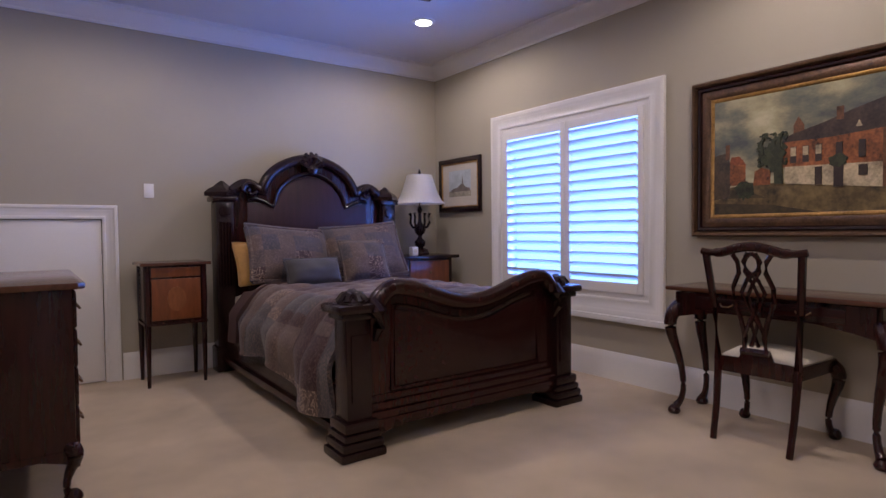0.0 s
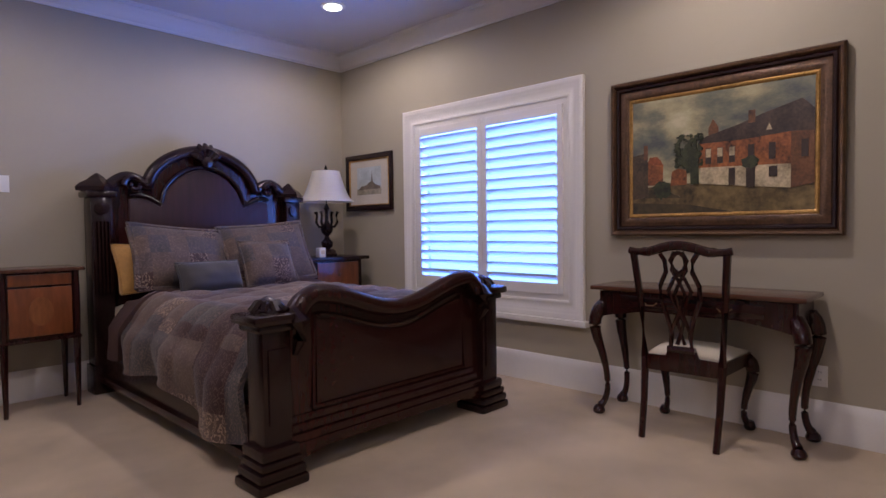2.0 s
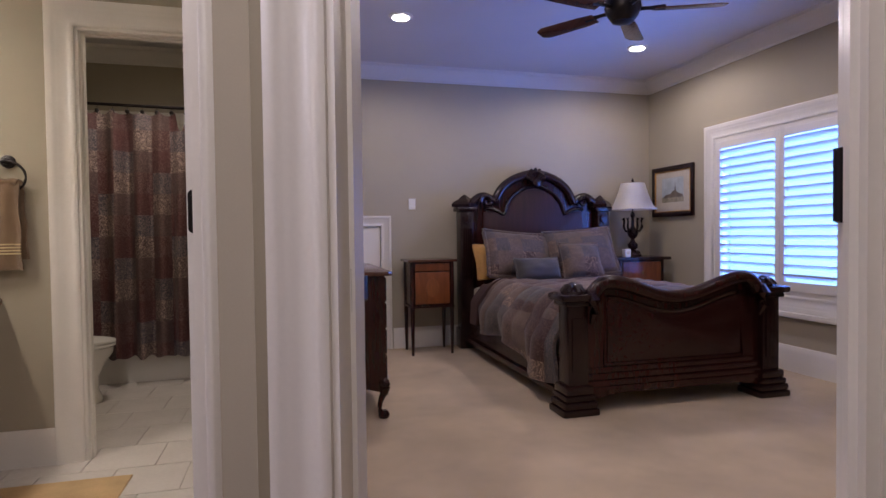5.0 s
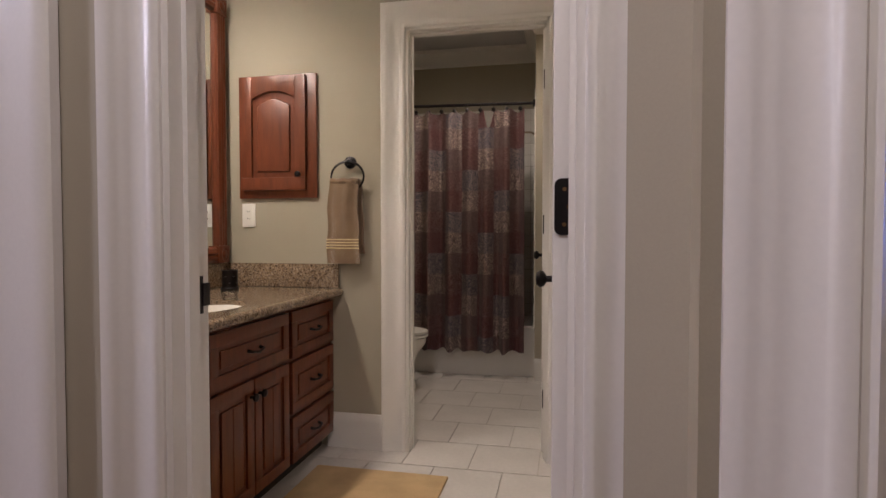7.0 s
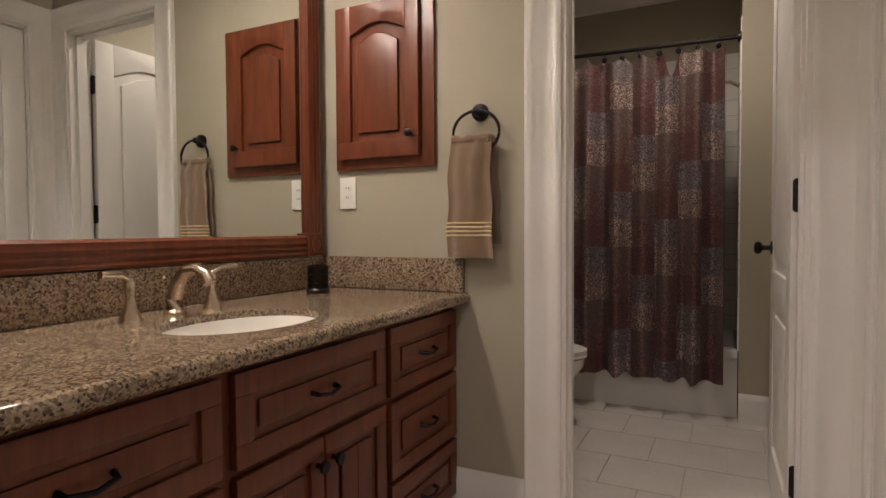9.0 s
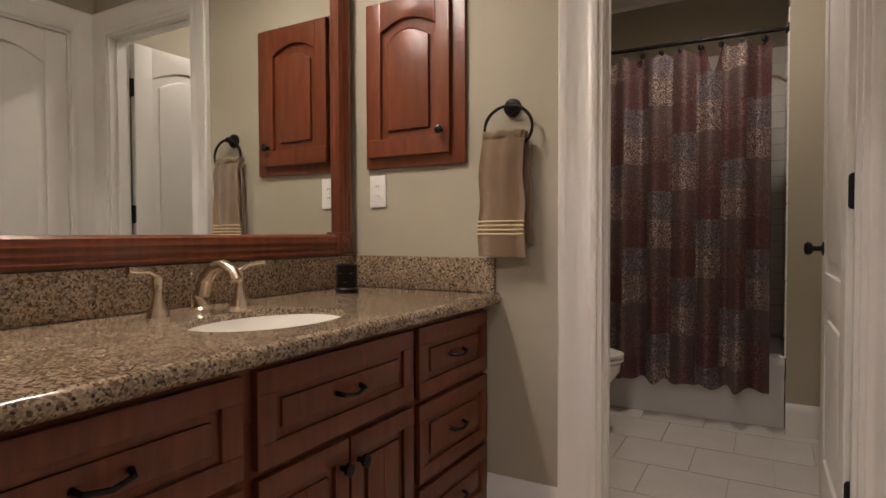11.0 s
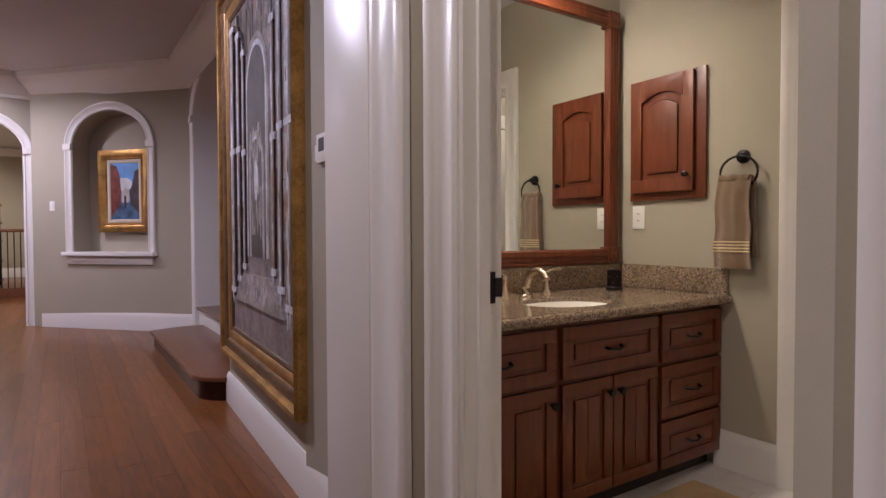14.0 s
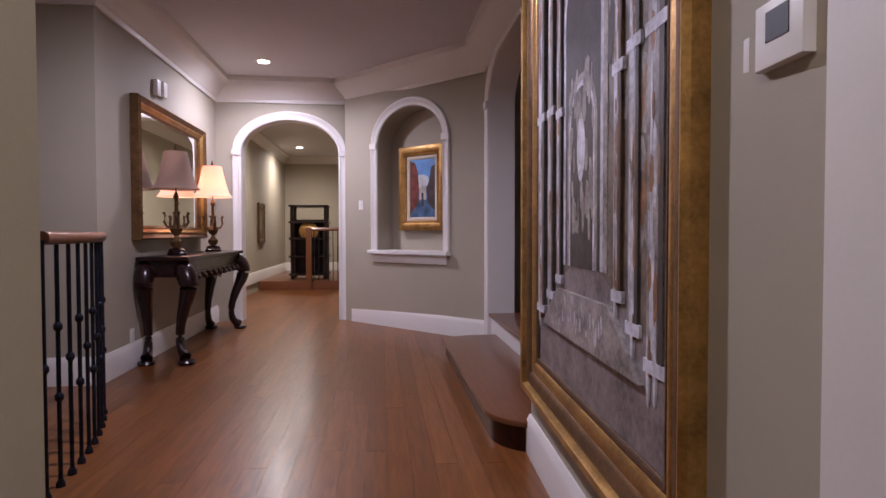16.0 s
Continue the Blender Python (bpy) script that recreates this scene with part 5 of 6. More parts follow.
for cx, cy in ((X0, Y0), (X1, Y0), (X1, Y1), (X0, Y1)):
    j = min(range(KO), key=lambda i: (ring_o[i][0] - cx) ** 2 + (ring_o[i][1] - cy) ** 2)
    ring_o[j] = (cx, cy)
vs = [[bm.verts.new((x, y, z)) for x, y in r] for r, z in prof]
for a, b in zip(vs, vs[1:] + vs[:1]):
    for i in range(KO):
        bm.faces.new((a[i], a[(i + 1) % KO], b[(i + 1) % KO], b[i]))
bmesh.ops.recalc_face_normals(bm, faces=bm.faces)
wt = thing("worktop", "speckled brown granite worktop with backsplash", "countertop", (-2.3, 1.7, 0.885))
part("slab", bm, GRAN, wt)
part("rounded_edge", tube(bmesh.new(), [(X1, Y0, 0.9075), (X1, Y1, 0.9075)], 0.0235, 14), GRAN, wt, "full bullnose front edge")
part("backsplash", cube(VX, VX + 0.025, Y0, Y1, 0.932, 1.07, 0.004), GRAN, wt)
part("side_splash", cube(VX + 0.026, X1 + 0.0, 2.662, 2.687, 0.932, 1.07, 0.004), GRAN, wt)
bn = single("basin", lathe(bmesh.new(), [(0.02, -0.13), (0.1, -0.125), (0.17, -0.09), (0.215, -0.03), (0.232, 0.008), (0.24, 0.008), (0.222, -0.035), (0.18, -0.1), (0.1, -0.14), (0.02, -0.145)], (SX, SY, 0.9), 40, "z", SA / 0.232, SB / 0.232), CERAMIC, "white oval undermount ceramic basin", "sink")

fc = thing("faucet", "brushed nickel widespread faucet with two lever handles", "faucet", (-2.5, 1.76, 0.93))
FXX = -2.5
part("spout", tube(bmesh.new(), [(FXX, SY, 0.93), (FXX + 0.002, SY, 0.98), (FXX + 0.02, SY, 1.03), (FXX + 0.055, SY, 1.064), (FXX + 0.1, SY, 1.073), (FXX + 0.14, SY, 1.056), (FXX + 0.155, SY, 1.03)], [0.03, 0.025, 0.022, 0.019, 0.018, 0.017, 0.019], 14), NICKEL, fc)
part("spout_base", lathe(bmesh.new(), [(0.033, 0.93), (0.033, 0.938), (0.026, 0.946)], (FXX, SY, 0), 20), NICKEL, fc)
for s in (-1, 1):
    y = SY + s * 0.145
    hd = part("handle", lathe(bmesh.new(), [(0.032, 0.93), (0.03, 0.942), (0.019, 0.965), (0.013, 1.0), (0.016, 1.02), (0.017, 1.04), (0.01, 1.052)], (FXX, y, 0), 18), NICKEL, fc)
    part("lever", tube(bmesh.new(), [(FXX, y, 1.045), (FXX + 0.005, y + s * 0.03, 1.062), (FXX + 0.01, y + s * 0.095, 1.068)], [0.01, 0.008, 0.011], 10), NICKEL, hd)
part("drain_rod", lathe(bmesh.new(), [(0.003, 0.932), (0.003, 1.03), (0.008, 1.04), (0.004, 1.05)], (FXX - 0.045, SY, 0), 10), NICKEL, fc)
cp = thing("tumbler", "dark bronze embossed tumbler on the worktop", "cup", (-2.47, 2.42, 0.93))
part("cup", lathe(bmesh.new(), [(0.047, 0.93), (0.049, 0.945), (0.042, 0.952), (0.042, 1.035), (0.045, 1.042), (0.04, 1.045), (0.038, 0.96)], (-2.47, 2.42, 0), 24), IRON, cp)
for k in range(12):
    a = k * math.pi / 6
    part("embossing", lathe(bmesh.new(), [(0.002, -0.002), (0.009, 0.0), (0.002, 0.002)], (-2.47 + 0.042 * math.cos(a), 2.42 + 0.042 * math.sin(a), 0.975 + 0.035 * (k % 2)), 6), IRON, cp)

# framed mirror on the vanity wall
bmir = thing("wall_mirror", "large mirror in a fluted cherry wood frame", "mirror", (-2.65, 1.6, 1.08))
MX = -2.658
MY0, MY1, MZ0, MZ1 = 0.78, 2.64, 1.075, 2.62
part("glass", cube(MX, MX + 0.012, MY0 + 0.06, MY1 - 0.06, MZ0 + 0.05, MZ1 - 0.05), GLASS, bmir, "silvered mirror glass")
flute = [(0, 0.0), (0, 0.034), (0.012, 0.04), (0.022, 0.034), (0.034, 0.04), (0.046, 0.034), (0.058, 0.04), (0.07, 0.034), (0.08, 0.036), (0.09, 0.024), (0.09, 0.0)]
path = [(MY0, MZ0), (MY1, MZ0), (MY1, MZ1), (MY0, MZ1)]
part("frame", sweep(bmesh.new(), path, flute, lambda u, v, h: Vector((MX + h, u, v)), True), CHERRY, bmir)
for y, z in ((MY1 - 0.05, MZ0 + 0.05), (MY1 - 0.05, MZ1 - 0.05)):
    blk = part("corner_block", cube(MX, MX + 0.048, y - 0.05, y + 0.05, z - 0.05, z + 0.05, 0.004), CHERRY, bmir)
    part("rosette", lathe(bmesh.new(), [(0.036, 0), (0.036, 0.006), (0.026, 0.003), (0.018, 0.008), (0.004, 0.009)], (MX + 0.047, y, z), 20, "x"), CHERRY, blk)
vl = thing("vanity_light", "bronze bar light with glass shades above the mirror", "wall light", (-2.6, 1.6, 2.74))
part("back_bar", cube(-2.658, -2.63, 1.2, 2.0, 2.7, 2.8, 0.01), IRON, vl)
for y in (1.3, 1.6, 1.9):
    part("glass_shade", lathe(bmesh.new(), [(0.03, 2.86), (0.05, 2.8), (0.065, 2.72), (0.06, 2.715), (0.045, 2.8), (0.025, 2.85)], (-2.54, y, 0), 16), LIT, vl)

# medicine cabinet on the towel wall (faces -y)
mc = thing("wall_cabinet", "cherry wood wall cabinet with an arched raised panel door", "cabinet", (-2.28, 2.69, 1.45))
toT = lambda u, v, h: Vector((u, 2.69 - h, v))
A0, A1, Z0, Z1 = -2.555, -2.06, 1.455, 2.175
part("body", prism(bmesh.new(), quad(A0, A1, Z0, Z1), 0.002, 0.022, toT, 0.003), CHERRY, mc)
B0, B1, W0, W1 = A0 + 0.03, A1 - 0.06, Z0 + 0.045, Z1 - 0.012
arc_top = lambda z: [(B1 - 0.065 - (B1 - B0 - 0.13) * i / 16, z + 0.045 * math.sin(math.pi * i / 16)) for i in range(17)]
dm = part("door", prism(bmesh.new(), quad(B0 + 0.004, B1 - 0.004, W0 + 0.004, W1 - 0.004), 0.022, 0.03, toT), CHERRY, mc)
for nm, q in (("bottom_rail", quad(B0, B1, W0, W0 + 0.075)), ("stile", quad(B0, B0 + 0.065, W0 + 0.075, W1)), ("stile", quad(B1 - 0.065, B1, W0 + 0.075, W1)), ("arched_rail", [(B0 + 0.065, W1)] + arc_top(W1 - 0.13)[::-1] + [(B1 - 0.065, W1)])):
    part(nm, prism(bmesh.new(), q, 0.024, 0.048, toT, 0.003), CHERRY, dm)
pin = [(B0 + 0.1, W0 + 0.11), (B1 - 0.1, W0 + 0.11)] + [(B1 - 0.1 - (B1 - B0 - 0.2) * i / 16, W1 - 0.17 + 0.04 * math.sin(math.pi * i / 16)) for i in range(17)]
part("raised_panel", prism(bmesh.new(), pin, 0.03, 0.044, toT, 0.01), CHERRY, dm)
part("knob", lathe(bmesh.new(), [(0.008, 0.0), (0.007, -0.018), (0.017, -0.024), (0.017, -0.032), (0.006, -0.038)], (B1 - 0.035, 2.69 - 0.048, W0 + 0.09), 14, "y"), IRON, dm, "dark bronze round knob")
plate(wall_frame((-0.59, 2.69), (-2.66, 2.69)), 2.505 - 0.59, 1.355, "outlet", 0.085, 0.14)

# towel ring and towel
tr = thing("towel_ring", "dark bronze towel ring on the wall", "towel ring", (-1.86, 2.69, 1.66))
part("mount", lathe(bmesh.new(), [(0.036, 0.0), (0.034, -0.012), (0.018, -0.018), (0.014, -0.05), (0.006, -0.056)], (-1.86, 2.689, 1.655), 20, "y"), IRON, tr)
part("ring", tube(bmesh.new(), [(-1.86 + 0.098 * math.sin(a), 2.64, 1.57 - 0.085 * math.cos(a)) for a in [2 * math.pi * i / 40 for i in range(41)]], 0.0065, 8), IRON, tr)


def towel_fn(front):
    def fn(s, t):
        u = s - 0.5
        fold = 0.008 * math.sin(s * 8 + 1.5 * t) * (0.3 + t) + 0.003 * math.sin(s * 17)
        x = -1.878 + u * (0.175 + 0.03 * t) + 0.004 * math.sin(t * 14)
        z = 1.552 - t * (0.475 if front else 0.42)
        bend = 0.02 * (1 - min(1, t * 6))
        y = (2.615 + bend + fold) if front else (2.658 - bend + fold * 0.4)
        return Vector((x + (0.0 if front else 0.012), y, z))
    return fn


tw = thing("hand_towel", "brown terry hand towel with pale stripes on the ring", "towel", (-1.87, 2.63, 1.08))
part("front_fold", cloth(26, 40, towel_fn(True), 0.006), TOWEL, tw)
part("back_fold", cloth(20, 30, towel_fn(False), 0.011), TOWEL, tw)
part("top_fold", tube(bmesh.new(), [(-1.878 + (i / 10 - 0.5) * 0.165, 2.638 + 0.004 * math.sin(i), 1.542 + 0.004 * math.sin(i * 1.7)) for i in range(11)], 0.02, 10), TOWEL, tw)
for k in range(4):
    t0 = 0.715 + 0.034 * k
    g = towel_fn(True)
    part("stripe", tube(bmesh.new(), [tuple(g(i / 26, t0) + Vector((0, -0.006, 0))) for i in range(27)], 0.0042, 5), STRIPE, tw, "pale woven stripe")


def rounded_leaf(z, w=0.042, h=0.058, rad=0.014):
    """A hinge leaf on the edge of a door, with two rounded corners."""
    c = [(w - rad + rad * math.sin(a), h - rad + rad * math.cos(a)) for a in [math.pi / 2 * i / 6 for i in range(7)]]
    poly = [(0, -h)] + [(0, h)] + c + [(u, -v) for u, v in reversed(c)]
    return prism(bmesh.new(), poly, -0.005, -0.001, lambda u, v, d: Vector((d, u, z + v)))


def panel_door(name, w, h, label, knob_side=1):
    """A two-panel door with an arched upper panel (knob_side -1: fittings on the far side, out of sight); hinge edge at x = 0, the leaf along +x, face at y = 0 and y = 0.036."""
    t = thing(name, label, "door")
    t["kind"] = "structure"
    bm = bmesh.new()
    st = 0.12
    mid = 0.85
    for q in (quad(0, st, 0, h), quad(w - st, w, 0, h), quad(st, w - st, 0, 0.2), quad(st, w - st, mid, mid + 0.14)):
        prism(bm, q, 0, 0.046, lambda u, v, d: Vector((u, d, v)), 0.004)
    arc = [(st + (w - 2 * st) * i / 14, h - 0.2 + 0.08 * math.sin(math.pi * i / 14)) for i in range(15)]
    prism(bm, [(w - st, h), (st, h)] + arc, 0, 0.046, lambda u, v, d: Vector((u, d, v)), 0.004)
    part("leaf", bm, TRIM, t)
    for z0, z1, ar in ((0.2, mid, 0), (mid + 0.14, h - 0.12, 0.08)):
        part("sunk_field", prism(bmesh.new(), quad(st - 0.01, w - st + 0.01, z0 - 0.01, z1 + 0.01 - ar * 0.3), 0.013, 0.033, lambda u, v, d: Vector((u, d, v))), TRIM, t)
        i0, i1 = st + 0.05, w - st - 0.05
        poly = [(i0, z0 + 0.05), (i1, z0 + 0.05)] + [(i1 - (i1 - i0) * i / 12, z1 - 0.05 - ar + ar * math.sin(math.pi * i / 12)) for i in range(13)]
        part("raised_panel", prism(bmesh.new(), poly, 0.002, 0.044, lambda u, v, d: Vector((u, d, v)), 0.011), TRIM, t)
    for s in (-1, 1) if knob_side > 0 else ():
        y0 = 0.0 if s < 0 else 0.042
        part("knob", lathe(bmesh.new(), [(0.032, 0), (0.03, s * 0.008), (0.011, s * 0.014), (0.011, s * 0.04), (0.026, s * 0.05), (0.03, s * 0.062), (0.022, s * 0.074), (0.006, s * 0.077)], (w - 0.065, y0, 1.09), 18, "y"), IRON, t, "dark bronze round knob")
    for z in (0.3, h / 2 + 0.1, h - 0.28) if knob_side > 0 else ():
        hg = part("hinge", tube(bmesh.new(), [(-0.006, -0.002, z - 0.056), (-0.006, -0.002, z + 0.056)], 0.009, 10), IRON, t, "dark bronze hinge")
        part("hinge_leaf", rounded_leaf(z), IRON, hg)
        for dz in (-0.036, 0, 0.036):
            part("screw", lathe(bmesh.new(), [(0.0045, -0.0062), (0.004, -0.0045)], (0, 0.022 if dz else 0.013, z + dz), 8, "x"), BRONZE, hg)
    return t


d1 = panel_door("door_1", 0.83, 2.4, "white painted two-panel door standing open in the bathroom")
d1.matrix_basis = pose(-0.622, 0.752, 0.008, 0, 0, 90)
d2 = panel_door("door_2", 0.765, 2.38, "white painted two-panel door standing open into the toilet room")
d2.matrix_basis = pose(-0.728, 2.834, 0.008, 0, 0, 91)
d4 = panel_door("door_4", 0.722, 2.37, "white painted two-panel door, closed, in the bathroom wall", -1)
d4.matrix_basis = pose(-0.543, 1.799, 0.008, 0, 0, 90)
d3 = panel_door("door_3", 0.86, 2.4, "white painted two-panel bedroom door standing open")
hp = DW0 + D * 1.15 + N * 0.02
d3.matrix_basis = pose(hp.x, hp.y, 0.008, 0, 0, -38)
for nm, f, u0, u1, z, wd in (("bath", wall_frame((-1.4435, 0.6), (-1.4435, 0.73)), 0.062, 0.1, 1.115, 0.085), ("bed", wall_frame(tuple(OUT0 + D * 0.307), tuple(OUT0 + D * 0.307 + N * 0.1)), 0.04, 0.075, 1.13, 0.085)):
    st = thing("strike_plate", "dark bronze strike plate on the door jamb", "strike plate", tuple(f(u0, z, 0)))
    part("plate", prism(bmesh.new(), quad(u0, u1, z - wd / 2, z + wd / 2), -0.003, 0.0, f), IRON, st)
    part("lip", prism(bmesh.new(), quad(u1 - 0.004, u1 + 0.022, z - 0.026, z + 0.026), -0.006, 0.0, f, 0.002), IRON, st)
for nm, f, u0, u1, zs in (("bath", wall_frame((-0.626, 0.73), (-0.626, 0.6)), 0.0, 0.034, (0.3, 1.3, 2.12)), ("bed", wall_frame(tuple(OUT0 + D * 1.153 + N * 0.09), tuple(OUT0 + D * 1.153)), 0.0, 0.05, (0.3, 1.27, 2.12))):
    for z in zs:
        hl = thing("jamb_hinge", "dark bronze hinge leaf on the door jamb", "hinge", tuple(f(u0, z - 0.055, 0)))
        part("leaf", prism(bmesh.new(), quad(u0, u1, z - 0.055, z + 0.055), 0.0, 0.004, f, 0.0015), IRON, hl)
        for dz in (-0.036, 0, 0.036):
            c = f(u0 + 0.026 + (0.008 if dz else -0.006), z + dz, 0.004)
            part("screw", lathe(bmesh.new(), [(0.0045, -0.0005), (0.004, 0.0012)], tuple(c), 8, "x"), BRONZE, hl)

single("bath_mat", cube(-1.93, -1.22, 1.1, 2.38, 0.0, 0.014, 0.006), RUG, "tan woven bath mat on the tiles", "mat")

# toilet
tl = thing("toilet", "white ceramic toilet with closed lid", "toilet", (-2.05, 3.95, 0))
TY = 3.95
part("base", lathe(bmesh.new(), [(0.13, 0), (0.135, 0.03), (0.115, 0.1), (0.115, 0.2), (0.15, 0.3), (0.19, 0.37), (0.195, 0.42)], (-1.985, TY, 0), 28, "z", 1.35, 0.95), CERAMIC, tl)
part("seat", lathe(bmesh.new(), [(0.18, 0.42), (0.2, 0.43), (0.2, 0.445), (0.19, 0.45)], (-1.985, TY, 0), 32, "z", 1.38, 0.96), PLASTIC, tl)
part("lid", lathe(bmesh.new(), [(0.18, 0.452), (0.2, 0.457), (0.2, 0.472), (0.17, 0.482), (0.05, 0.488)], (-1.985, TY, 0), 32, "z", 1.38, 0.96), PLASTIC, tl)
part("tank", cube(-2.32, -2.12, TY - 0.22, TY + 0.22, 0.42, 0.78, 0.03), CERAMIC, tl)
part("tank_lid", cube(-2.335, -2.1, TY - 0.235, TY + 0.235, 0.78, 0.82, 0.015), CERAMIC, tl)
part("pedestal", cube(-2.25, -1.95, TY - 0.11, TY + 0.11, 0, 0.38, 0.04), CERAMIC, tl)

# tub, shower rod, curtain
tb = thing("bathtub", "white alcove bathtub with a bowed apron", "bathtub", (-1.6, 4.9, 0))
bm = bmesh.new()
prism(bm, [(-2.335, 4.56), (-1.95, 4.53), (-1.4, 4.525), (-0.905, 4.55), (-0.905, 5.24), (-2.335, 5.24)], 0, 0.4, plan)
part("apron", bm, CERAMIC, tb)
part("rim", sweep(bmesh.new(), [(-2.33, 4.515), (-0.905, 4.515), (-0.905, 5.245), (-2.33, 5.245)], [(0, 0.38), (0, 0.43), (0.02, 0.445), (0.09, 0.44), (0.1, 0.4)], plan, True), CERAMIC, tb)
RY = 4.47
rd = thing("shower_rod", "dark bronze shower curtain rod", "curtain rod", (-1.6, RY, 2.34))
part("rod", tube(bmesh.new(), [(-2.335, RY, 2.36), (-0.905, RY, 2.34)], 0.013, 12), IRON, rd)
part("flange", lathe(bmesh.new(), [(0.03, -0.02), (0.034, 0.0)], (-0.902, RY, 2.34), 16, "x"), IRON, rd)


def curtain_fn(s, t):
    x = -2.3 + s * 1.31 + 0.01 * math.sin(s * 40) * t
    amp = 0.035 + 0.03 * t
    y = RY - 0.02 - 0.05 * t + amp * math.sin(s * 2 * math.pi * 7.5 + 1.1 * math.sin(s * 9)) + 0.012 * math.sin(s * 61)
    top = 2.30 - 0.03 * abs(math.sin(s * math.pi * 11))
    if 0.735 < s < 0.8:
        top -= 0.13 * math.sin((s - 0.735) / 0.065 * math.pi) * (1 - t)
    return Vector((x, y, top - t * (top - 0.235 - 0.012 * math.sin(s * 70))))


ct = single("shower_curtain", cloth(240, 40, curtain_fn, 0.003), CURTAIN, "dark plum and taupe patchwork shower curtain in folds", "curtain")
for i in range(12):
    x = -2.27 + i * 0.113
    t = thing("curtain_hook", "dark bronze ball curtain hook on the rod", "curtain hook", (x, RY, 2.3), "curtain hooks")
    part("hook", tube(bmesh.new(), [(x, RY, 2.365), (x, RY - 0.02, 2.345), (x, RY - 0.024, 2.31), (x, RY - 0.01, 2.285)], 0.003, 6), IRON, t)
    part("ball", lathe(bmesh.new(), [(0.003, 2.275), (0.015, 2.283), (0.018, 2.295), (0.014, 2.307), (0.003, 2.313)], (x, RY - 0.03, 0), 12), IRON, t)
sh = thing("shower_fixture", "brushed nickel shower head on a curved arm", "shower head", (-0.93, 4.85, 2.1))
part("arm", tube(bmesh.new(), [(-0.9, 4.85, 2.12), (-0.96, 4.85, 2.16), (-1.04, 4.83, 2.16), (-1.09, 4.8, 2.12)], 0.01, 10), NICKEL, sh)
part("head", lathe(bmesh.new(), [(0.012, 2.12), (0.03, 2.08), (0.045, 2.05), (0.01, 2.045)], (-1.1, 4.79, 0), 16), NICKEL, sh)
bm = bmesh.new()
for i in range(7):
    for j in range(18):
        box(bm, -0.909, -0.9, 4.45 + i * 0.112, 4.559 + i * 0.112, 0.44 + j * 0.112, 0.549 + j * 0.112)
tagged(single("tub_end_tiles", bm, CERAMIC, "white glazed square tiles at the tub end", "tiles"), kind="structure")
bm = bmesh.new()
for i in range(13):
    for j in range(18):
        box(bm, -2.33 + i * 0.112, -2.221 + i * 0.112, 5.24, 5.249, 0.44 + j * 0.112, 0.549 + j * 0.112)
tagged(single("tub_back_tiles", bm, CERAMIC, "white glazed square tiles behind the tub", "tiles"), kind="structure")

# ---- hall ----
bpm = [paint("church_dark", (0.15, 0.12, 0.095), 0.5, 7, 40), paint("church_stone", (0.28, 0.25, 0.235), 0.45, 9, 50), paint("church_light", (0.5, 0.5, 0.55), 0.35, 8, 40), paint("church_warm", (0.24, 0.12, 0.06), 0.4, 9, 50), paint("church_floor", (0.2, 0.165, 0.165), 0.4, 8, 40), paint("church_shade", (0.05, 0.042, 0.04), 0.4, 8, 40)]


def painted_column(x, w, z0, z1, seed, m):
    """A column with base, capital, lit side and broken vertical strokes."""
    out = [("painted_column", quad(x, x + w, z0, z1), bpm[m]), ("painted_shade", quad(x, x + w * 0.3, z0, z1), bpm[5]),
           ("painted_light", strokes(26, x + w * 0.45, x + w * 0.95, z0, z1, w * 0.2, 0.14, seed), bpm[2]), ("painted_warm", strokes(14, x + w * 0.2, x + w * 0.8, z0, z1, w * 0.25, 0.05, seed + 50), bpm[3])]
    for z in (z0, z0 + (z1 - z0) * 0.52, z1 - 0.02):
        out.append(("painted_capital", quad(max(0, x - 0.012), min(1, x + w + 0.012), z, z + 0.018), bpm[2]))
    return out


art = [("canvas", quad(0, 1, 0, 1), bpm[0]), ("floor", [(0, 0), (1, 0), (1, 0.12), (0.62, 0.24), (0.38, 0.24), (0, 0.14)], bpm[4]), ("painted_stroke", strokes(90, 0.05, 0.95, 0.3, 0.97, 0.04, 0.09, 1, 0.3), bpm[1]), ("painted_stroke", strokes(70, 0.05, 0.95, 0.3, 0.97, 0.03, 0.07, 2, -0.3), bpm[3]), ("painted_stroke", strokes(60, 0.1, 0.9, 0.5, 0.97, 0.03, 0.1, 3), bpm[5])]
for cx, w, zs, k in ((0.52, 0.2, 0.72, 0), (0.52, 0.13, 0.5, 1)):
    for rr, m in ((1.0, 1), (0.86, 2), (0.76, 5)):
        art.append(("painted_arch", [(cx - w * rr, 0.24), (cx - w * rr, zs)] + [(cx - w * rr * math.cos(math.pi * i / 14), zs + w * 0.75 * rr * math.sin(math.pi * i / 14)) for i in range(15)] + [(cx + w * rr, zs), (cx + w * rr, 0.24)], bpm[m]))
art += [("painted_light", strokes(40, 0.42, 0.62, 0.3, 0.6, 0.03, 0.06, 5), bpm[1]), ("painted_window", blob(0.52, 0.46, 0.035, 0.06, 18, 4, 0.1), bpm[2])]
for i, (x, w, z0, z1, m) in enumerate(((0.02, 0.07, 0.12, 0.97, 1), (0.13, 0.05, 0.16, 0.93, 1), (0.22, 0.04, 0.2, 0.86, 3), (0.7, 0.045, 0.2, 0.86, 3), (0.79, 0.06, 0.16, 0.93, 1), (0.9, 0.08, 0.12, 0.97, 1))):
    art += painted_column(x, w, z0, z1, 20 + i, m)
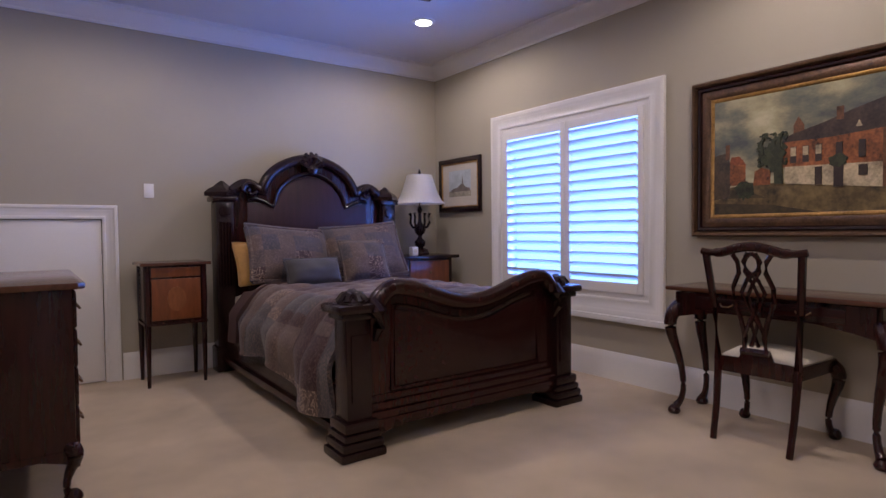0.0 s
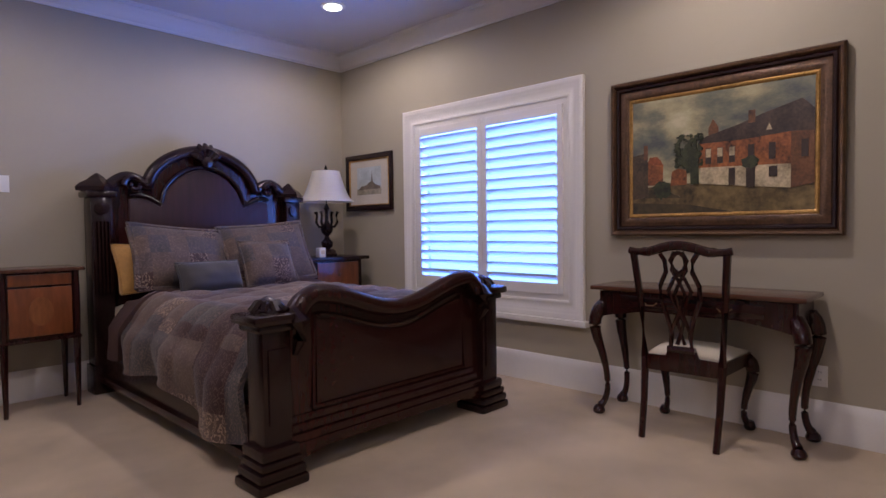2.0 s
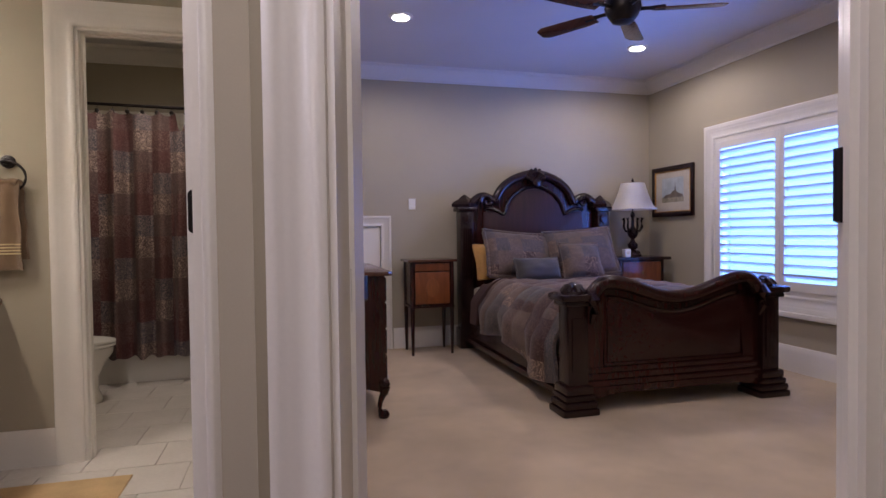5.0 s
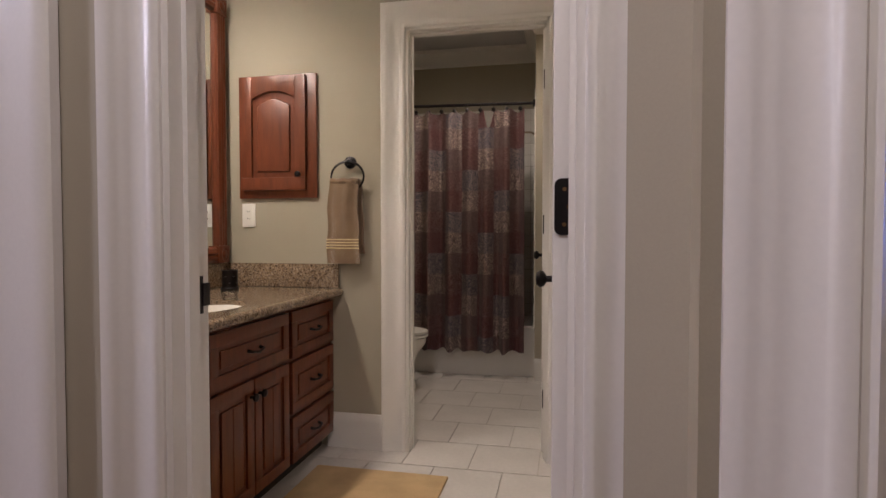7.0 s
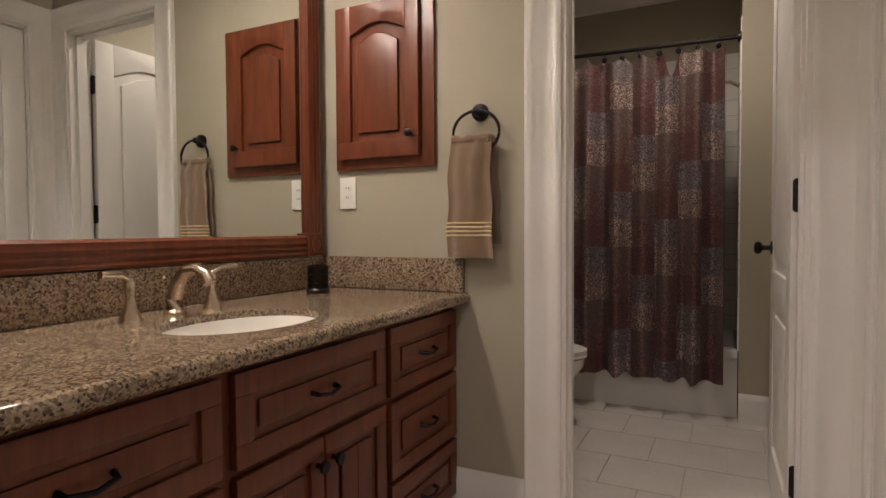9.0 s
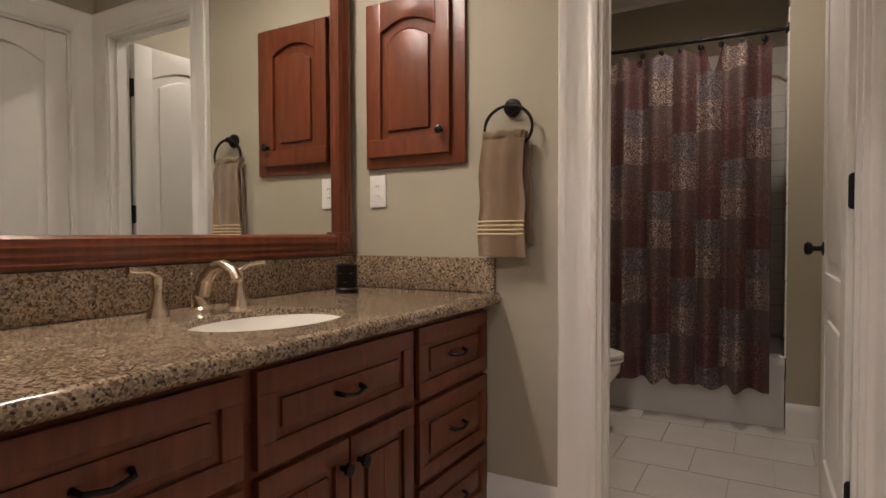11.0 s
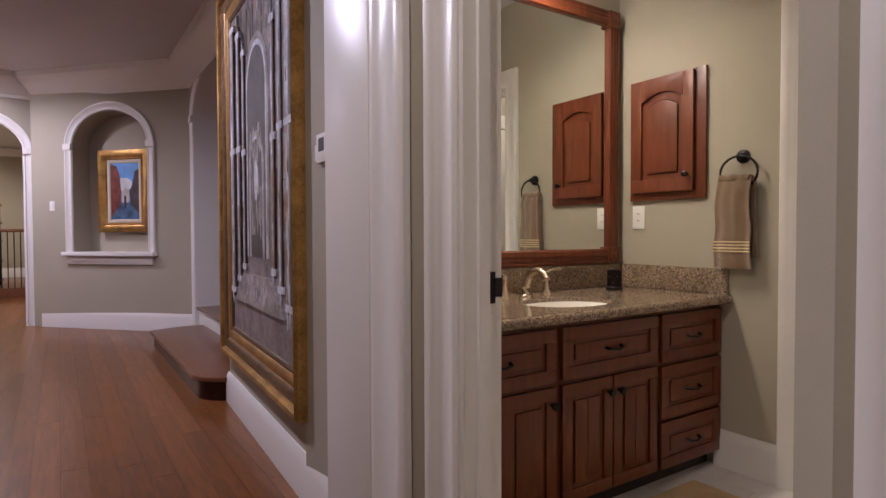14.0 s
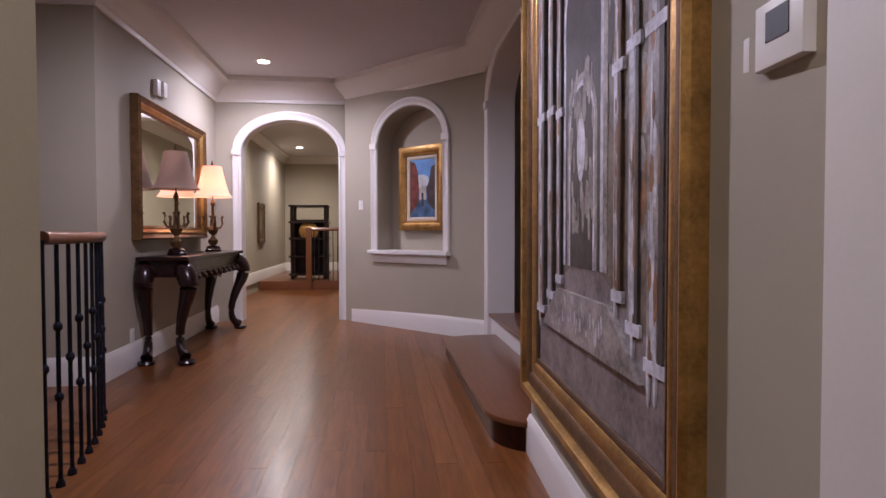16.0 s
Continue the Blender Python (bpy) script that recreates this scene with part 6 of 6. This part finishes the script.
art += [("painted_step", [(0.1, 0.1), (0.9, 0.1), (0.72, 0.19), (0.28, 0.19)], bpm[1]), ("painted_stroke", strokes(24, 0.3, 0.7, 0.12, 0.18, 0.012, 0.025, 7), bpm[2])]
fH = wall_frame(HW0, HW1)
picture("church_painting", fH, 0.45, 2.36, 0.4, 2.95, (0.05, 0.07, 0.06, 0.03), (GOLD, BRONZE, GOLD, FRAMEDARK), "tall church interior painting in a wide gilded frame", art, 0.08)
plate(fH, 0.335, 1.61, "switch", 0.085, 0.13)
th = thing("thermostat", "white wall thermostat with a small dark screen", "thermostat", tuple(fH(0.21, 1.62, 0)))
part("housing", prism(bmesh.new(), quad(0.14, 0.275, 1.56, 1.68), 0.002, 0.028, fH, 0.005), PLASTIC, th)
part("screen", prism(bmesh.new(), quad(0.175, 0.24, 1.605, 1.66), 0.027, 0.0295, fH), DARKP, th)

art = [("canvas", quad(0, 1, 0, 1), paint("canal_sky", (0.12, 0.3, 0.62), 0.2, 5)), ("cloud", blob(0.5, 0.62, 0.25, 0.12, 24, 4), paint("canal_cloud", (0.6, 0.62, 0.62), 0.15)),
       ("water", quad(0, 1, 0, 0.32), paint("canal_water", (0.05, 0.11, 0.2), 0.4)), ("house", [(0, 0.1), (0.3, 0.25), (0.36, 0.5), (0.24, 0.62), (0.16, 0.85), (0, 0.9)], paint("canal_house", (0.05, 0.04, 0.04), 0.4)),
       ("house", [(1, 0.05), (0.66, 0.26), (0.64, 0.5), (0.7, 0.8), (0.8, 0.95), (1, 0.98)], paint("canal_red_house", (0.16, 0.035, 0.025), 0.4)), ("house", [(0.36, 0.3), (0.36, 0.52), (0.48, 0.56), (0.62, 0.5), (0.62, 0.3)], paint("canal_far", (0.5, 0.45, 0.38), 0.2)),
       ("boat", quad(0.46, 0.54, 0.2, 0.42), paint("canal_boat", (0.03, 0.025, 0.03), 0.2))]
fKb = lambda u, v, h: fK(u, v, h - 0.25)
picture("canal_painting", fKb, 0.80, 1.60, 1.3, 2.42, (0.1, 0.03, 0.045), (GOLD, GOLD, CREAM), "canal painting with cream liner in a carved gilt frame", art, 0.07)
plate(fK, 2.15, 1.66, "switch", 0.085, 0.13)

# stair start
s1 = thing("stair_step", "rounded oak starting step of a stair", "step", (-6, 1.0, 0))


def curved(y0, x1, r, z0, z1, x0=-7.55):
    arc = [(x1 - r + r * math.sin(a), y0 + r - r * math.cos(a)) for a in [math.pi / 2 * i / 10 for i in range(11)]]
    return [(x0, y0 + 0.3), (x0 + 0.12, y0)] + arc + [(x1, 1.15), (x0, 1.15)]


part("riser", prism(bmesh.new(), curved(0.6, -4.73, 0.28, 0, 0.15), 0, 0.15, plan), MAHOG, s1, "dark curved riser")
part("tread", prism(bmesh.new(), curved(0.56, -4.69, 0.32, 0, 0), 0.15, 0.185, plan, 0.01), TREAD, s1)
s2 = thing("stair_step", "oak second step of a stair in the arch", "step", (-6, 1.4, 0))
part("riser", cube(-7.86, -5.05, 1.16, 1.9, 0, 0.33), TRIM, s2)
part("tread", cube(-7.87, -5.04, 1.13, 1.9, 0.33, 0.365, 0.01), TREAD, s2)

# console table, lamps, mirror
cs = thing("console_table", "dark carved wooden console table with cabriole legs", "console table", (-8.4, -2.15, 0))
K0, K1, L0, L1 = -9.42, -7.3, -2.37, -1.93
part("tabletop", cube(K0 - 0.05, K1 + 0.05, L0, L1 + 0.04, 1.0, 1.04, 0.012), EBONY, cs)
part("frieze", cube(K0, K1, L0 + 0.01, L1, 0.84, 1.0, 0.006), EBONY, cs)
scal = [(K0, 0.88)] + [(K0 + (K1 - K0) * i / 48, 0.835 - 0.045 * abs(math.sin(i / 48 * math.pi * 4)) - (0.05 if 20 < i < 28 else 0)) for i in range(49)] + [(K1, 0.88)]
part("carved_apron", prism(bmesh.new(), scal, L1 - 0.01, L1 + 0.012, lambda u, v, d: Vector((u, d, v)), 0.004), EBONY, cs, "scalloped carved apron")
bm = bmesh.new()
for i in range(9):
    x = K0 + 0.2 + i * 0.2
    tube(bm, [(x - 0.07, L1 + 0.015, 0.85), (x, L1 + 0.022, 0.82), (x + 0.06, L1 + 0.015, 0.86)], [0.012, 0.03, 0.012], 8)
part("carving", bm, EBONY, cs, "leaf and scroll carving")
for x, sx in ((K0 + 0.05, -1), (K1 - 0.05, 1)):
    for y, sy in ((L0 + 0.06, 0.15), (L1 - 0.05, 1)):
        part("leg", cabriole(x, y, 0.94, sx, sy, 2.4, 0.085), EBONY, cs, "heavy cabriole leg with claw foot")
for x in (-7.75, -9.05):
    lit = x < -8
    table_lamp(x, -2.16, 1.04, 1.22, LITSHADE if lit else TANSHADE, BRONZE, "bronze table lamp with a lit fabric shade" if lit else "bronze table lamp with an unlit cream shade", wide=0.68)
lamp("table_lamp_bulb", "POINT", pose(-9.05, -2.16, 1.85), 5, WARM, 0.05)
fM = wall_frame((-10.07, -2.40), (-6.6, -2.40))
hm = thing("wall_mirror", "large mirror in carved bronze gilt frame above the console", "mirror", tuple(fM(1.7, 1.2, 0)))
HM = (0.75, 2.82, 1.2, 2.58)
part("glass", prism(bmesh.new(), quad(HM[0] + 0.08, HM[1] - 0.08, HM[2] + 0.08, HM[3] - 0.08), 0.01, 0.025, fM), GLASS, hm, "silvered mirror glass")
o = 0.0
for w, m, dp in ((0.06, BRONZE, 0.1), (0.05, GOLD, 0.075), (0.03, BRONZE, 0.05)):
    path = [(HM[0] + o, HM[2] + o), (HM[1] - o, HM[2] + o), (HM[1] - o, HM[3] - o), (HM[0] + o, HM[3] - o)]
    part("frame_moulding", sweep(bmesh.new(), path, [(0, 0.003), (0, dp * 0.8), (w * 0.3, dp), (w, dp * 0.6), (w, 0.003)], fM, True), m, hm)
    o += w
for u, z in ((2.2, 2.78), (2.02, 2.8)):
    single("wall_sensor", prism(bmesh.new(), quad(u - 0.05, u + 0.05, z - 0.08, z + 0.08), 0.002, 0.05, fM, 0.008), PLASTIC, "small white sensor box on the wall", "sensor")
plate(fM, 2.85, 0.3, "outlet", 0.09, 0.14)

# curved balustrade
rl = thing("stair_railing", "wrought iron balustrade with an oak handrail", "railing", (-5.1, -1.8, 0))
hand = [(-4.42 - 0.15 * i, -1.64 - 0.012 * i - 0.003 * i * i, 1.24) for i in range(10)]
part("handrail", tube(bmesh.new(), hand, 0.034, 10), TREAD, rl, "oak handrail")
for i, (x, y, z) in enumerate(hand):
    b = part("baluster", tube(bmesh.new(), [(x, y, 0), (x, y, 1.23)], 0.011, 8), WIRE, rl)
    part("shoe", lathe(bmesh.new(), [(0.022, 0), (0.022, 0.02), (0.012, 0.04)], (x, y, 0), 8), WIRE, b)
    for h in ((0.45, 0.8) if i % 2 else (0.62,)):
        part("knuckle", lathe(bmesh.new(), [(0.01, h - 0.025), (0.021, h - 0.01), (0.021, h + 0.01), (0.01, h + 0.025)], (x, y, 0), 10), WIRE, b)
rl2 = thing("landing_railing", "dark iron balustrade with an oak newel post", "railing", (-14.6, -1.2, 0))
part("newel", cube(-14.7, -14.58, -1.72, -1.6, 0, 1.4, 0.01), TREAD, rl2, "square oak newel post")
part("handrail", tube(bmesh.new(), [(-14.64, -1.66, 1.36), (-14.64, -0.25, 1.36)], 0.035, 8), TREAD, rl2)
for i in range(12):
    part("baluster", tube(bmesh.new(), [(-14.64, -1.55 + i * 0.105, 0.2), (-14.64, -1.55 + i * 0.105, 1.34)], 0.011, 6), WIRE, rl2)
et = thing("display_stand", "tall dark carved wooden display stand on the landing", "shelf", (-15.5, -1.75, 0.2))
for x in (-15.75, -15.25):
    for y in (-2.12, -1.35):
        part("post", tube(bmesh.new(), [(x, y, 0.2), (x, y, 1.9)], 0.04, 8), EBONY, et)
for z in (0.28, 0.7, 1.12, 1.5, 1.88):
    part("shelf", cube(-15.82, -15.18, -2.19, -1.28, z, z + 0.05, 0.01), EBONY, et)
part("back_panel", cube(-15.8, -15.78, -2.15, -1.32, 0.3, 1.6), EBONY, et)
part("gong", lathe(bmesh.new(), [(0.03, 0), (0.2, 0.01), (0.22, 0.03), (0.2, 0.04)], (-15.3, -1.74, 1.32), 24, "x"), GOLD, et, "round brass disc")
fC = wall_frame((-18.4, -2.78), (-10.2, -2.78))
for u0, u1, z0, z1 in ((5.1, 5.75, 1.65, 2.45), (3.1, 3.75, 1.05, 1.95)):
    picture("portrait_frame", fC, u0, u1, z0, z1, (0.06, 0.03), (FRAMEDARK, GOLD), "small dark oil painting in a brown frame", [("canvas", quad(0, 1, 0, 1), paint("corridor_picture", (0.08, 0.06, 0.04), 0.4)), ("figure_shape", blob(0.5, 0.5, 0.25, 0.3, 20, 9), paint("corridor_shape", (0.2, 0.16, 0.1), 0.3))], 0.05)
hr = thing("stair_handrail", "dark wooden handrail sloping down a stair", "handrail", (-10.9, -2.5, 0))
part("rail", tube(bmesh.new(), [(-10.7, -2.45, 0.95), (-11.9, -2.62, 0.02)], 0.035, 8), MAHOG, hr)

# ---- pieces of floors ----
floor_b = bpy.data.objects["floor_bathroom"]
me = bpy.data.meshes.new("tile")
bm = cube(-0.1795, 0.1795, -0.1795, 0.1795, -0.007, 0.0)
bm.to_mesh(me)
bm.free()
me.materials.append(TILE)
for j in range(11):
    for i in range(7):
        x, y = -2.6 + i * 0.365 + (0.18 if j % 2 else 0), 0.87 + j * 0.365
        if -2.66 < x < -0.45:
            o = new("tile", me)
            o.parent = floor_b
            o.matrix_basis = pose(x, y, 0)
floor_h = bpy.data.objects["floor_hall_base"]
rnd = random.Random(4)
PW = 0.128
meshes = []
for ln in (1.3, 1.9, 2.5, 3.2):
    me = bpy.data.meshes.new("plank")
    bm = cube(-ln + 0.001, -0.001, 0.0006, PW - 0.0006, -0.01, 0.0)
    bm.to_mesh(me)
    bm.free()
    me.materials.append(OAK)
    meshes.append((ln, me))
y = -4.0
while y < 1.25:
    x = -2.4 + rnd.random() * 1.2
    while x > -18.6:
        ln, me = rnd.choice(meshes)
        if not (x - ln < -14.7 and x < -14.7):
            o = new("plank", me)
            o.parent = floor_h
            o.matrix_basis = pose(x, y, 0)
        x -= ln
    y += PW
